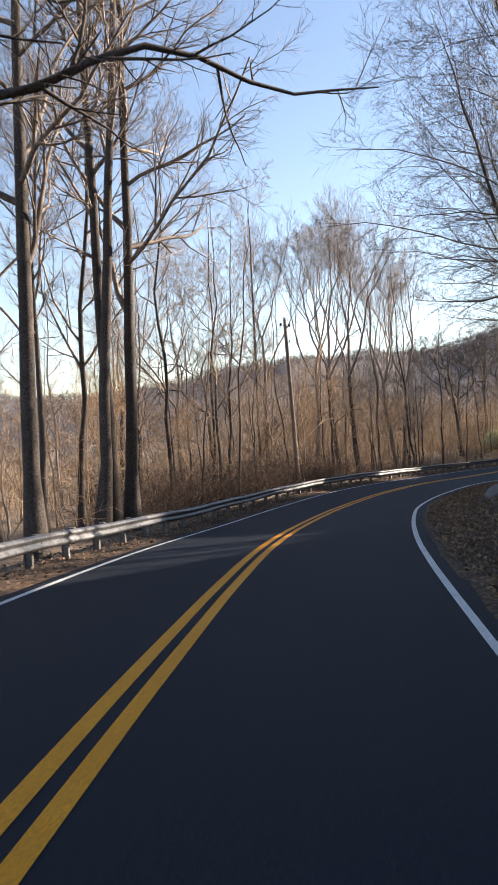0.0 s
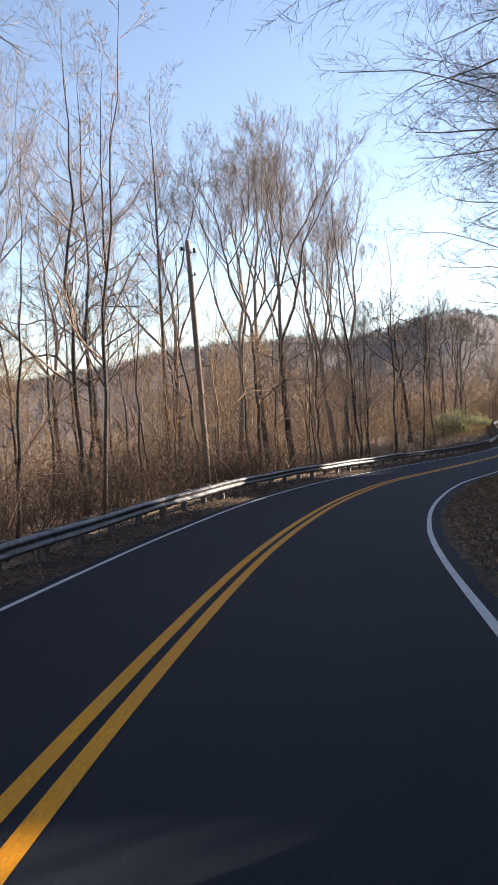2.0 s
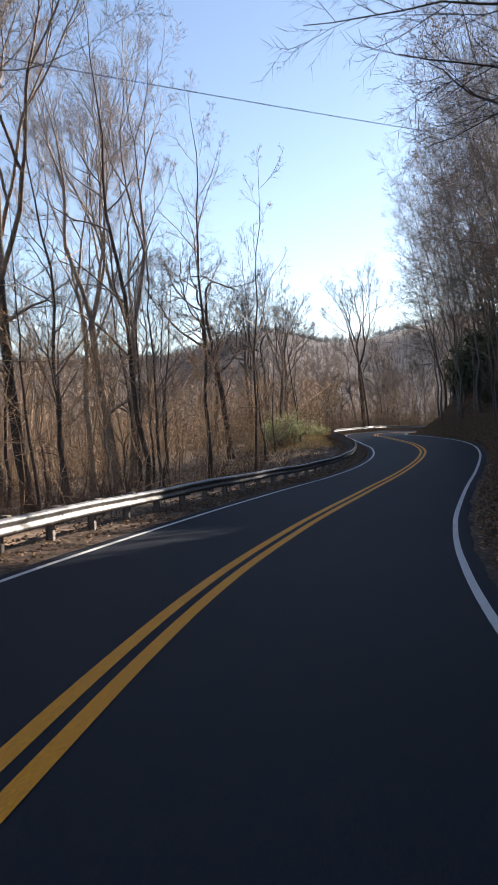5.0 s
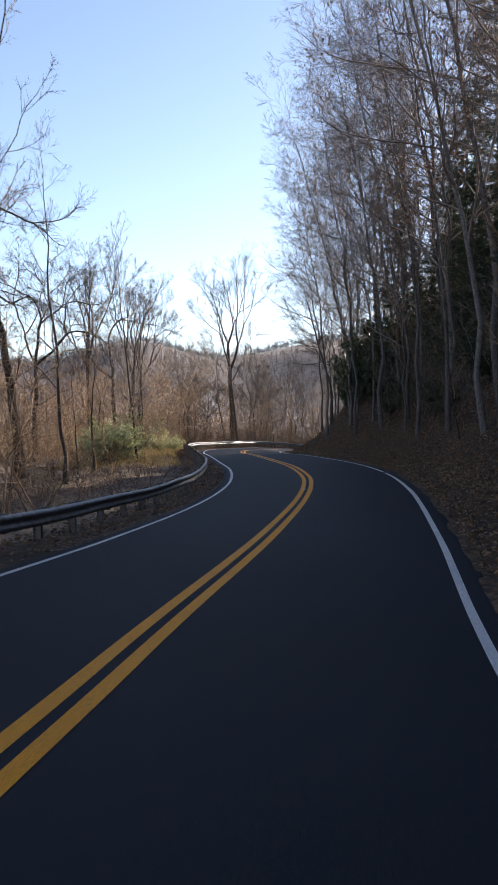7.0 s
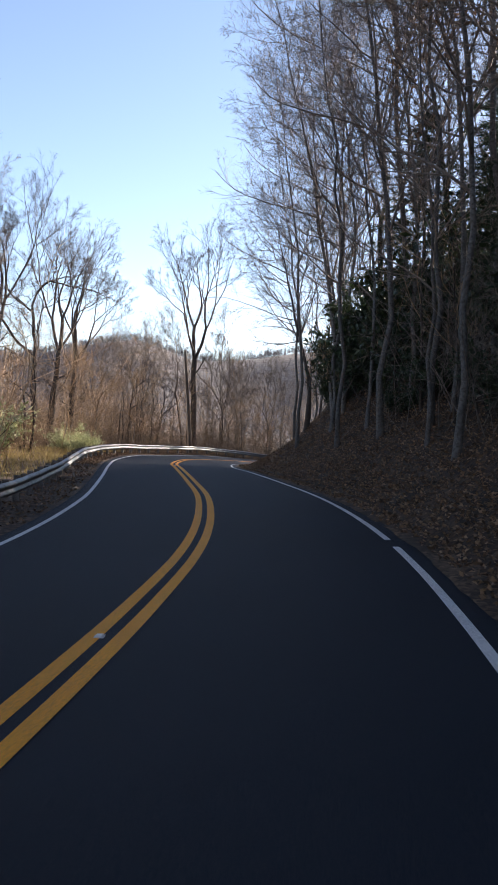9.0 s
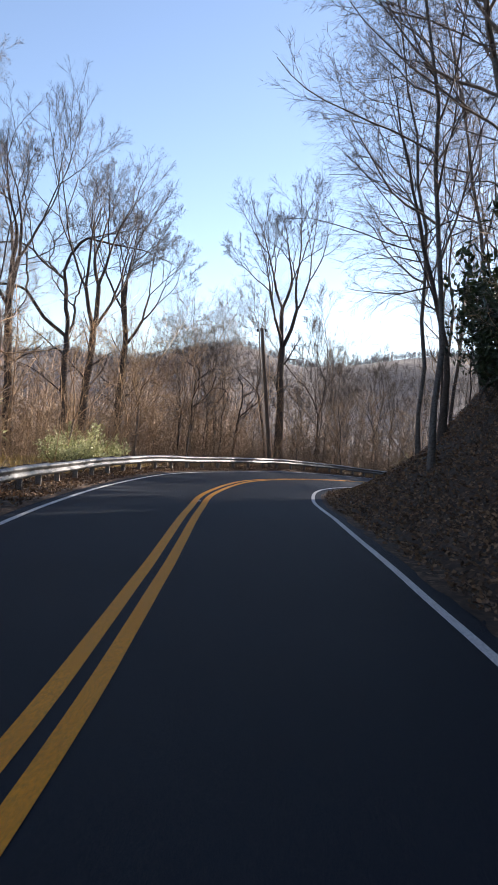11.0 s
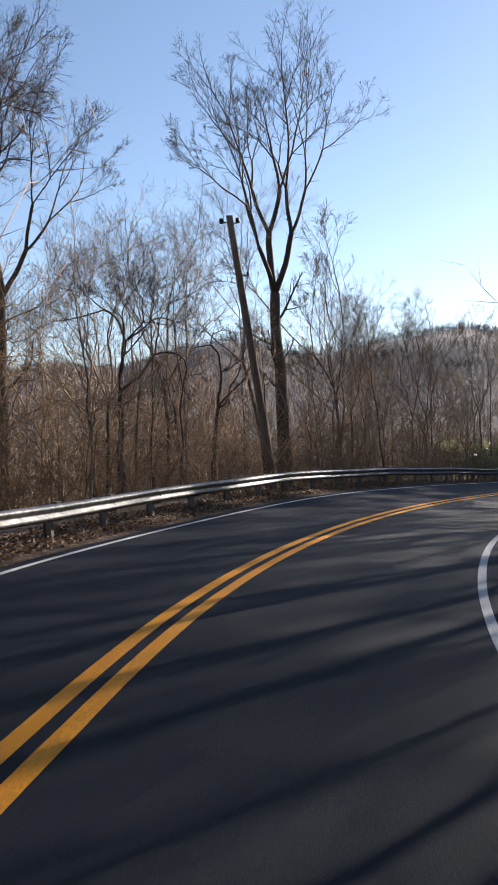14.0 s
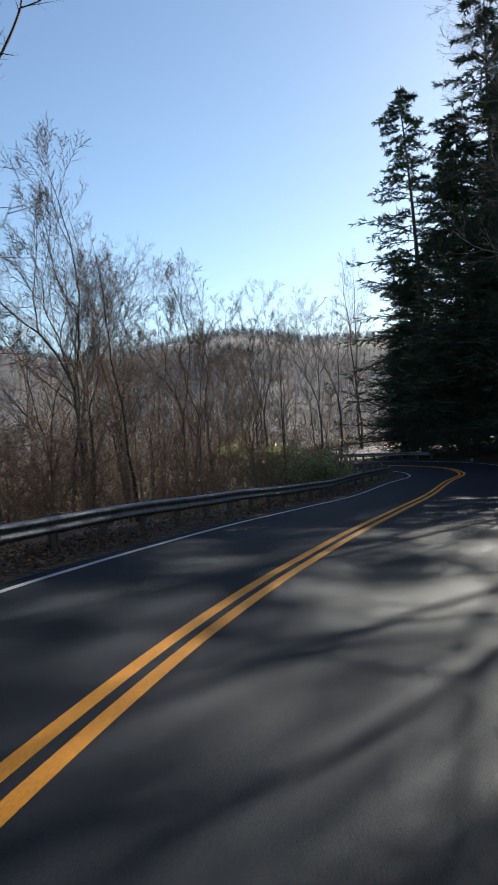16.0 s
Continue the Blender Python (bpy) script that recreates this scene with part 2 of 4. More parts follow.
def tubes(groups):
    """Tapered tubes. groups: (points (b, n, 3), radii (b, n), sides). Returns verts, faces."""
    V, F, T3, base = [], [], [], 0
    for P, R, k, *tip in groups:
        b, n, _ = P.shape
        T = np.gradient(P, axis=1)
        T /= np.linalg.norm(T, axis=2, keepdims=True) + 1e-9
        ref = np.where(np.abs(T[:, :1, 2:3]) > 0.8, np.array([1.0, 0, 0]), np.array([0, 0, 1.0]))
        A = np.cross(T, np.broadcast_to(ref, T.shape))
        A /= np.linalg.norm(A, axis=2, keepdims=True) + 1e-9
        B = np.cross(T, A)
        th = 2 * np.pi * np.arange(k) / k
        ring = P[:, :, None] + R[:, :, None, None] * (A[:, :, None] * np.cos(th)[:, None] + B[:, :, None] * np.sin(th)[:, None])
        j, j2 = np.arange(k), (np.arange(k) + 1) % k
        if tip:                                   # drawn out to a point
            m = (n - 1) * k + 1
            V.append(np.concatenate([ring[:, :-1].reshape(b, -1, 3), P[:, -1:]], axis=1).reshape(-1, 3))
            i = np.arange(b)[:, None, None] * m + np.arange(n - 2)[None, :, None] * k
            T3.append((base + np.stack([np.arange(b)[:, None] * m + (n - 2) * k + j, np.arange(b)[:, None] * m + (n - 2) * k + j2,
                                        np.broadcast_to(np.arange(b)[:, None] * m + m - 1, (b, k))], axis=-1)).reshape(-1, 3))
        else:
            m = n * k
            V.append(ring.reshape(-1, 3))
            i = np.arange(b)[:, None, None] * m + np.arange(n - 1)[None, :, None] * k
        F.append((base + np.stack([i + j, i + j2, i + k + j2, i + k + j], axis=-1)).reshape(-1, 4))
        base += b * m
    F = [f for f in F if len(f)]
    return np.concatenate(V), [np.concatenate(F)] + ([np.concatenate(T3)] if T3 else [])


# ---- the road's line ----
ROAD_XY = [(-1.76, -1.33), (-0.89, 8.18), (0.26, 17.62), (2.03, 26.9), (4.34, 36.04), (7.41, 44.93), (11.28, 53.45), (15.91, 61.52), (21.03, 69.16), (26.31, 76.45), (31.24, 83.62), (35.53, 90.71), (38.96, 97.86), (41.72, 105.24), (44.37, 112.69), (47.18, 120.19), (50.86, 127.47), (55.74, 134.16), (61.73, 140.2), (68.47, 145.71), (75.55, 150.98), (82.68, 156.26), (89.73, 161.6), (96.85, 166.81), (102.8, 174.5), (106, 184.5), (107.5, 195), (113, 204), (123, 210), (137, 213)]
ROAD_ZB = [(0.22, 0.071), (-0.22, 0.023), (-0.67, -0.019), (-1.19, -0.037), (-1.68, -0.007), (-2.04, 0.02), (-2.36, 0.025), (-2.71, 0.034), (-2.92, 0.021), (-2.99, -0.024), (-2.98, -0.056), (-2.92, -0.056), (-2.82, -0.037), (-2.76, -0.024), (-2.7, 0.002), (-2.76, 0.018), (-2.79, 0.035), (-2.94, 0.048), (-3.17, 0.088), (-3.51, 0.091), (-3.88, 0.066), (-4.27, 0.04), (-4.5, 0.03), (-4.7, 0.01), (-4.8, -0.01), (-4.85, -0.03), (-4.9, -0.03), (-4.9, 0), (-4.8, 0.03), (-4.7, 0.03)]
KNOTS = np.hstack([np.array(ROAD_XY), np.array(ROAD_ZB)])
KNOTS = np.vstack([KNOTS[0] + (KNOTS[0] - KNOTS[1]) * np.array([[k, k, k, 0]]) for k in (5, 4, 3, 2, 1)] + [KNOTS])


def glide(K, m=20):
    A = np.vstack([2 * K[0] - K[1], K, 2 * K[-1] - K[-2]])
    u = np.linspace(0, 1, m, endpoint=False)[:, None]
    out = []
    for i in range(1, len(A) - 2):
        p, q, r, s = A[i - 1:i + 3]
        out.append(0.5 * (2 * q + (r - p) * u + (2 * p - 5 * q + 4 * r - s) * u ** 2 + (3 * q - p - 3 * r + s) * u ** 3))
    return np.vstack(out + [K[-1:]])


LINE = glide(KNOTS)
way = np.gradient(LINE[:, :2], axis=0)
way /= np.linalg.norm(way, axis=1)[:, None]
LEFT = np.stack([-way[:, 1], way[:, 0]], axis=1)
RUN = np.concatenate([[0], np.cumsum(np.linalg.norm(np.diff(LINE[:, :2], axis=0), axis=1))])
KNOT = np.arange(len(LINE)) / 20.0 - 5          # the knot's number along the line
EDGE_L, EDGE_R, RAIL = 3.04, 3.23, 4.25


def across(lat, dz=0.0, i=slice(None)):
    """The points at lat metres to the left of the centre line, dz above the road's plane."""
    return np.column_stack([LINE[i, :2] + LEFT[i] * np.asarray(lat).reshape(-1, 1), LINE[i, 2] + LINE[i, 3] * lat + dz])


def strip(lats, heights):
    """A surface swept along the road: offsets and heights, each a number or an array along the line."""
    cols = [across(np.broadcast_to(l, len(LINE)), h) for l, h in zip(lats, heights)]
    n, k = len(LINE), len(cols)
    V = np.stack(cols, axis=1).reshape(-1, 3)
    i = np.arange(n - 1)[:, None] * k + np.arange(k - 1)[None]
    return V, np.stack([i + k, i, i + 1, i + k + 1], axis=-1).reshape(-1, 4)


def along(s):
    """Place, leftward way and heading at s metres along the line."""
    x, y, z, b = (np.interp(s, RUN, LINE[:, k]) for k in range(4))
    lx, ly = np.interp(s, RUN, LEFT[:, 0]), np.interp(s, RUN, LEFT[:, 1])
    n = math.hypot(lx, ly)
    return Vector((x, y, z)), Vector((lx / n, ly / n, 0)), b


def waves(x, y, size, seed=0.0):
    """Smooth, uneven ups and downs between about -1 and 1."""
    x, y = np.asarray(x) / size, np.asarray(y) / size
    s = seed * 1.7
    return (np.sin(1.3 * x + 0.7 * y + s) + np.sin(-0.8 * x + 1.6 * y + 2.1 + s) + 0.6 * np.sin(2.7 * x - 1.9 * y + 0.4 * s)
            + 0.5 * np.sin(3.1 * y + 2.2 * x + 1.1 + s) + 0.35 * np.sin(5.3 * x + 4.1 * y + s)) / 2.4


def nearest(x, y):
    x, y = np.ravel(x), np.ravel(y)
    j = np.empty(len(x), dtype=int)
    coarse = LINE[::2, :2]
    for a in range(0, len(x), 20000):
        sl = slice(a, a + 20000)
        j[sl] = ((x[sl, None] - coarse[None, :, 0]) ** 2 + (y[sl, None] - coarse[None, :, 1]) ** 2).argmin(1) * 2
    dx, dy = x - LINE[j, 0], y - LINE[j, 1]
    lat = dx * LEFT[j, 0] + dy * LEFT[j, 1]
    lat = np.where(lat >= 0, 1, -1) * np.hypot(dx, dy)
    return j, lat


def bank_rise(knot):
    return np.interp(knot, [-5, 2, 5, 7, 9, 11, 14, 15.5, 17, 20, 24, 25.2, 29], [0.25, 0.27, 0.35, 0.53, 0.74, 0.9, 0.95, 0.75, 0.5, 0.45, 0.35, 0.05, 0.05])


# the mountains' skyline: heights by azimuth, rounded off
CREST_AZ = np.arange(-180, 181, 0.5)
CREST = np.interp(CREST_AZ, [-60, -22, -13, -5, -1, 8, 11, 14, 17, 20.5, 23, 25.5, 29, 34, 38, 40.5, 43, 60, 120],
                  [60, 48, 54, 78, 90, 95, 88, 104, 124, 114, 91, 95, 108, 126, 101, 101, 95, 88, 70]) - 2
CREST = np.convolve(np.pad(CREST, 8, mode="edge"), np.hanning(17) / np.hanning(17).sum(), "valid")
CREST += 1.6 * np.sin(CREST_AZ / 0.9) + 1.0 * np.sin(CREST_AZ / 0.37 + 1)


def ground_z(x, y):
    """The height of the land."""
    shape = np.shape(x)
    x, y = np.ravel(np.asarray(x, dtype=float)), np.ravel(np.asarray(y, dtype=float))
    j, lat = nearest(x, y)
    road, tip, knot = LINE[j, 2], LINE[j, 3], KNOT[j]
    far = np.abs(lat)
    # downhill side
    d = np.maximum(lat - 5.2, 0)
    fall = np.interp(d, [0, 4, 16, 30, 70, 130, 300], [0, -0.35, -1.3, -4, -14, -20, -22])
    level = np.interp(knot, [10.5, 12, 16, 17.5], [0, 1, 1, 0]) * np.exp(-(d / 14) ** 2)
    fall = fall * (1 - 0.8 * level)
    left = road + tip * np.minimum(lat, 5.2) - 0.05 + fall
    # uphill side
    b = np.maximum(-lat - 3.75, 0)
    b = b * b / (b + 1.1)
    top = np.interp(knot, [-5, 12.5, 15.5, 17.5, 24], [90, 90, 60, 26, 30])
    rise = top * (1 - np.exp(-bank_rise(knot) * b / top))
    right = road + tip * np.maximum(lat, -4.2) - 0.04 + rise
    # wooded knolls added inside the bends, mostly out of view, to shade the road
    clear = np.clip((-lat - 7) / 9, 0, 1)
    for cx, cy, size, high in ((50, 50, 25, 25), (43, 19, 24, 25.4), (84, 98, 25, 29), (41, 66, 12, 18), (67, 118, 13, 12.5), (47, 79, 9, 16)):
        right = right + clear * np.maximum(0, road + high * np.exp(-((x - cx) ** 2 + (y - cy) ** 2) / size ** 2) - right)
    z = np.where(lat >= 0, left, right)
    z = z + waves(x, y, 1.7) * 0.10 * np.clip((far - 4.8) / 2, 0, 1) + waves(x, y, 7, 3) * 0.45 * np.clip((far - 7) / 12, 0, 1)
    z = np.where((far < 5.0) & (lat > 0) | (far < 4.1), z - 0.16, z)
    # the mountains round about
    dx, dy = x - 40, y - 90
    D, az = np.hypot(dx, dy), np.degrees(np.arctan2(dx, dy))
    crest = np.interp(az, CREST_AZ, CREST)
    ridge = np.interp(D, [230, 420, 900, 1100, 1500, 2200, 4500], [0, 0.10, 0.90, 1.0, 0.72, 1.6, 1.2])
    z = z + np.where(D > 230, ridge * (crest + 24) + (waves(x, y, 60, 5) * 5 + waves(x, y, 170, 8) * 12) * np.clip((D - 260) / 300, 0, 1) * np.clip((1500 - D) / 700, 0.35, 1), 0)
    return z.reshape(shape)


def stretched(a, b, step, reach):
    mid = np.arange(a, b + step, step)
    out, g = [], step
    d = 0.0
    while d < reach:
        g *= 1.10
        d += g
        out.append(d)
    out = np.array(out)
    return np.concatenate([a - out[::-1], mid, mid[-1] + out])


xs, ys = stretched(-14, 122, 1.1, 4300), stretched(-8, 208, 1.1, 4300)
GX, GY = np.meshgrid(xs, ys)
GZ = ground_z(GX, GY)
nx = len(xs)
i = (np.arange(len(ys) - 1)[:, None] * nx + np.arange(nx - 1)[None]).ravel()
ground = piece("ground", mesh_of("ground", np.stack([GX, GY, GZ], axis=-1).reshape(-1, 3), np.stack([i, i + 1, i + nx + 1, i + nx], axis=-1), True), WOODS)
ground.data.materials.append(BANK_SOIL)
ground.data.materials.append(HAZED_SLOPES)
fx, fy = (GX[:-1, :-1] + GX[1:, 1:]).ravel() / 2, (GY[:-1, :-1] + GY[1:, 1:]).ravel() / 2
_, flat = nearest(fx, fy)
# faces past 420 m take the haze tint, uphill ones the shade-darkened mould
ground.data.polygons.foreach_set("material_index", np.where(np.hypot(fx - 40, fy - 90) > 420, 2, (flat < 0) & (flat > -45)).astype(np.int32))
tagged(ground, "wooded valley slope strewn with brown leaves and far bare mountains", "ground", kind="structure")


def land_z(x, y):
    """The height of the ground sheet itself, between its corners."""
    i, j = np.clip(np.searchsorted(xs, x) - 1, 0, len(xs) - 2), np.clip(np.searchsorted(ys, y) - 1, 0, len(ys) - 2)
    u, v = (x - xs[i]) / (xs[i + 1] - xs[i]), (y - ys[j]) / (ys[j + 1] - ys[j])
    return (GZ[j, i] * (1 - u) + GZ[j, i + 1] * u) * (1 - v) + (GZ[j + 1, i] * (1 - u) + GZ[j + 1, i + 1] * u) * v - 0.4


# pavement, painted lines and verges
V, F = strip([-3.62, -3.60, -3.4, -1.7, 0, 1.7, 3.2, 3.38, 3.40], [-0.16, -0.015, 0, 0.012, 0.02, 0.012, 0, -0.015, -0.16])
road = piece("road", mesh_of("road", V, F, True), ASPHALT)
tagged(road, "dark grey asphalt two-lane mountain road", "road", kind="structure")


def paint(name, material, label, centre, width, height=0.024, gap=None):
    wob = waves(RUN, RUN * 0, 2.3, np.mean(centre)) * 0.008
    h = height if abs(np.mean(centre)) < 1 else 0.006
    V, F = strip([centre - width / 2 + wob, centre + wob, centre + width / 2 + wob * 0.5], [h, h + 0.001, h])
    if gap:
        at = KNOT[:-1].repeat(2)
        F = F[(at < gap[0]) | (at > gap[1])]
    tagged(piece(name, mesh_of(name, V, F, True), material), label, "road marking", kind="structure")


drift = np.interp(KNOT, [7.0, 8.3, 9.7, 10.8, 11.2, 11.7, 13, 14.5, 15.6, 17, 18.5, 21], [0, 0.04, 0.05, 0.09, 0.075, 0.03, 0.04, 0.03, 0.14, 0.13, 0.095, 0.05])      # the lines stray towards the bank
for lat in (0.134, -0.130):
    paint("yellow_line", YELLOW, "worn yellow centre line painted on asphalt", lat - drift, 0.150)
paint("white_line", WHITE, "worn white edge line painted on asphalt", EDGE_L, 0.11)
paint("white_line", WHITE, "worn white edge line painted on asphalt, broken where soil has slid over it", -EDGE_R - 0.22 * np.exp(-((KNOT - 18.8) / 1.0) ** 2), 0.11, gap=(10.99, 11.06))


def verge(name, inner, outer, label):
    n, k = len(LINE), 9
    lats, hs = [], []
    for c in range(k):
        u = c / (k - 1)
        lat = inner + (outer - inner) * u
        bumpy = waves(LINE[:, 0], LINE[:, 1], 0.7, lat) * 0.035 * np.sin(np.pi * u) + waves(LINE[:, 0], LINE[:, 1], 0.28, lat * 3) * 0.02 * np.sin(np.pi * u)
        lats.append(lat + (0.05 * waves(RUN, RUN, 0.8, 2) if c < 3 else 0))
        hs.append(-0.03 + bumpy - (0.25 * max(0, u - 0.8) / 0.2) + (0.03 if 0 < c < 5 else 0))
    V, F = strip(lats, hs)
    if inner < 0:
        F = F[:, ::-1]
    tagged(piece(name, mesh_of(name, V, F, True), EARTH), label, "roadside verge", kind="structure")


verge("verge_left", 3.30, 5.6, "narrow earth verge with fallen leaves under the guardrail")
verge("verge_right", -3.42, -4.4, "earth verge with fallen leaves below the bank")


# ---- guardrail ----
def guardrail(label, side, start, last):
    """A corrugated beam on posts, side metres from the centre line (left: plus), between two distances along it."""
    toward = 1 if side > 0 else -1
    rail = new("guardrail")
    tagged(rail, label, "guardrail")
    # the corrugated beam's section: sideways (towards the road), height
    sec = np.array([(-0.005, 0.0), (0.03, 0.012), (0.075, 0.045), (0.083, 0.07), (0.075, 0.095), (0.025, 0.135), (0.018, 0.156), (0.025, 0.177),
                    (0.075, 0.217), (0.083, 0.242), (0.075, 0.267), (0.03, 0.30), (-0.005, 0.312)])
    k = len(sec)
    loop = np.vstack([sec, sec[::-1] - np.array([0.006, 0])])
    span = 1.905
    n = int((last - start) / span)
    posts = []
    for b in range(0, n - 2, 2):
        s0, s1 = start + b * span, start + (b + 2) * span + 0.12
        pts = []
        for m, s in enumerate(np.linspace(s0, s1, 9)):
            p, l, tip = along(s)
            out = 0.004 if m == 0 else 0.0
            dent = 0.012 * math.sin(s * 1.9) * math.sin(s * 0.37)
            for u, h in loop:
                pts.append(p + l * (side - toward * (u + out) + dent) + Vector((0, 0, tip * side + 0.335 + h + 0.012 * math.sin(s * 0.8))))
        w = len(loop)
        i = np.arange(8)[:, None] * w + np.arange(w)[None]
        i2 = np.arange(8)[:, None] * w + (np.arange(w)[None] + 1) % w
        piece("rail_beam", mesh_of("rail_beam", pts, np.stack([i, i2, i2 + w, i + w], axis=-1).reshape(-1, 4), True), GALVANISED, rail)
    # one post and one block, shared by all
    bm = bmesh.new()
    for cx, cy, sx, sy in ((0, 0.075, 0.10, 0.008), (0, -0.075, 0.10, 0.008), (0, 0, 0.008, 0.142)):
        bmesh.ops.create_cube(bm, size=1, matrix=Matrix.Translation((cx, cy, -0.25)) @ Matrix.Diagonal((sx, sy, 1.75, 1)))
    post = part("post", bm, POST_STEEL, rail)
    bm = bmesh.new()
    bmesh.ops.create_cube(bm, size=1, matrix=Matrix.Diagonal((0.15, 0.17, 0.36, 1)))
    bmesh.ops.bevel(bm, geom=bm.edges[:], offset=0.012, segments=1, affect="EDGES")
    block = part("blockout", bm, BLOCK_WOOD, rail)
    bm = bmesh.new()
    bmesh.ops.create_uvsphere(bm, u_segments=8, v_segments=4, radius=0.02)
    bolt = part("bolt", bm, POST_STEEL, rail)
    for q in range(n):
        p, l, tip = along(start + q * span + 0.06)
        turn = math.atan2(l.y, l.x)
        base = Vector((0, 0, tip * side))
        lean = (random.random() - 0.5) * 3
        for src, lat, h in ((post, side + toward * 0.26, 0.0), (block, side + toward * 0.09, 0.49), (bolt, side - toward * 0.02, 0.491)):
            ob = src if q == 0 else src.copy()
            if q:
                scene.collection.objects.link(ob)
            at = p + l * lat + base + Vector((0, 0, h))
            ob.matrix_basis = pose(*at, lean if src is post else 0, 0, math.degrees(turn) + (90 if src is post else 0))
            if src is block:
                holder = ob
            elif src is bolt:
                ob.parent, ob.matrix_basis = holder, holder.matrix_basis.inverted() @ ob.matrix_basis


guardrail("galvanised steel guardrail on posts along the downhill edge", RAIL, 40.0, RUN[-1] - 11)
guardrail("sunlit galvanised guardrail on the far side of the last bend", -4.5, RUN[int(29.8 * 20)], RUN[int(32.6 * 20)])


# ---- bare trees ----
def unit(v):
    return v / (np.linalg.norm(v, axis=-1, keepdims=True) + 1e-9)


def offshoots(rng, P, R, count, u0, u1, angle, length, lift, n, wobble=0.12, ratio=0.6, shrink=0.5, side=None):
    """Branches that leave the polylines P (b, k, 3) with radii R, count each."""
    b, k, _ = P.shape
    u = u0 + (u1 - u0) * (np.arange(count)[None] + rng.random((b, count))) / count
    f = np.clip(u * (k - 1), 0, k - 1.001)
    i = f.astype(int)
    w = (f - i)[..., None]
    rows = np.arange(b)[:, None]
    at = P[rows, i] * (1 - w) + P[rows, i + 1] * w
    rad = R[rows, i] * (1 - w[..., 0]) + R[rows, i + 1] * w[..., 0]
    tan = unit(P[rows, i + 1] - P[rows, i])
    ref = np.where(np.abs(tan[..., 2:3]) > 0.9, np.array([1.0, 0, 0]), np.array([0, 0, 1.0]))
    A = unit(np.cross(tan, ref))
    B = np.cross(tan, A)
    phi = np.arange(count)[None] * 2.4 + rng.random((b, 1)) * 6.28 + rng.normal(0, 0.5, (b, count))
    ang = np.radians(angle) * (1 + rng.normal(0, 0.18, (b, count)))
    d = np.cos(ang)[..., None] * tan + np.sin(ang)[..., None] * (np.cos(phi)[..., None] * A + np.sin(phi)[..., None] * B)
    if side is not None:
        d = unit(d + np.asarray(side))
    span = np.linalg.norm(P[:, -1] - P[:, 0], axis=1)[:, None] if length < 0 else 1.0
    ln = abs(length) * span * (1 - shrink * (u - u0) / max(u1 - u0, 1e-6)) * rng.uniform(0.65, 1.2, (b, count))
    at, d, ln, rad = at.reshape(-1, 3), d.reshape(-1, 3), ln.reshape(-1), rad.reshape(-1)
    pts = [at]
    step = (ln / (n - 1))[:, None]
    for _ in range(n - 1):
        pts.append(pts[-1] + d * step)
        d = unit(d + np.array([0, 0, lift]) + rng.normal(0, wobble, d.shape))
    r0 = np.minimum(rad * ratio, ln * 0.022 + 0.004)
    return np.stack(pts, axis=1), r0[:, None] * np.linspace(1, 0.28, n)[None]


def blades(at, way, length, width, rng):
    """Thin pointed needles sprays, one triangle each."""
    n = len(at)
    way = unit(way)
    side = unit(np.cross(way, rng.normal(size=(n, 3)))) * (width * rng.uniform(0.6, 1.3, n) / 2)[:, None]
    V = np.stack([at - side, at + side, at + way * (length * rng.uniform(0.6, 1.3, n))[:, None]], axis=1).reshape(-1, 3)
    return V, np.arange(3 * n).reshape(-1, 3)


def with_twigs(groups, twigs):
    """Tubes, and twigs too thin to be round: (points (b, 2, 3), width) each drawn out to a point."""
    V, F = tubes(groups)
    n = len(V)
    V, tri = [V], []
    r = np.random.default_rng(3)
    for P, width in twigs:
        d = P[:, -1] - P[:, 0]
        ln = np.linalg.norm(d, axis=1)
        side = unit(np.cross(d, r.normal(size=d.shape))) * width / 2
        V.append(np.stack([P[:, 0] - side, P[:, 0] + side, P[:, -1]], axis=1).reshape(-1, 3))
        tri.append(n + np.arange(3 * len(P)).reshape(-1, 3))
        n += 3 * len(P)
    return np.concatenate(V), F + tri


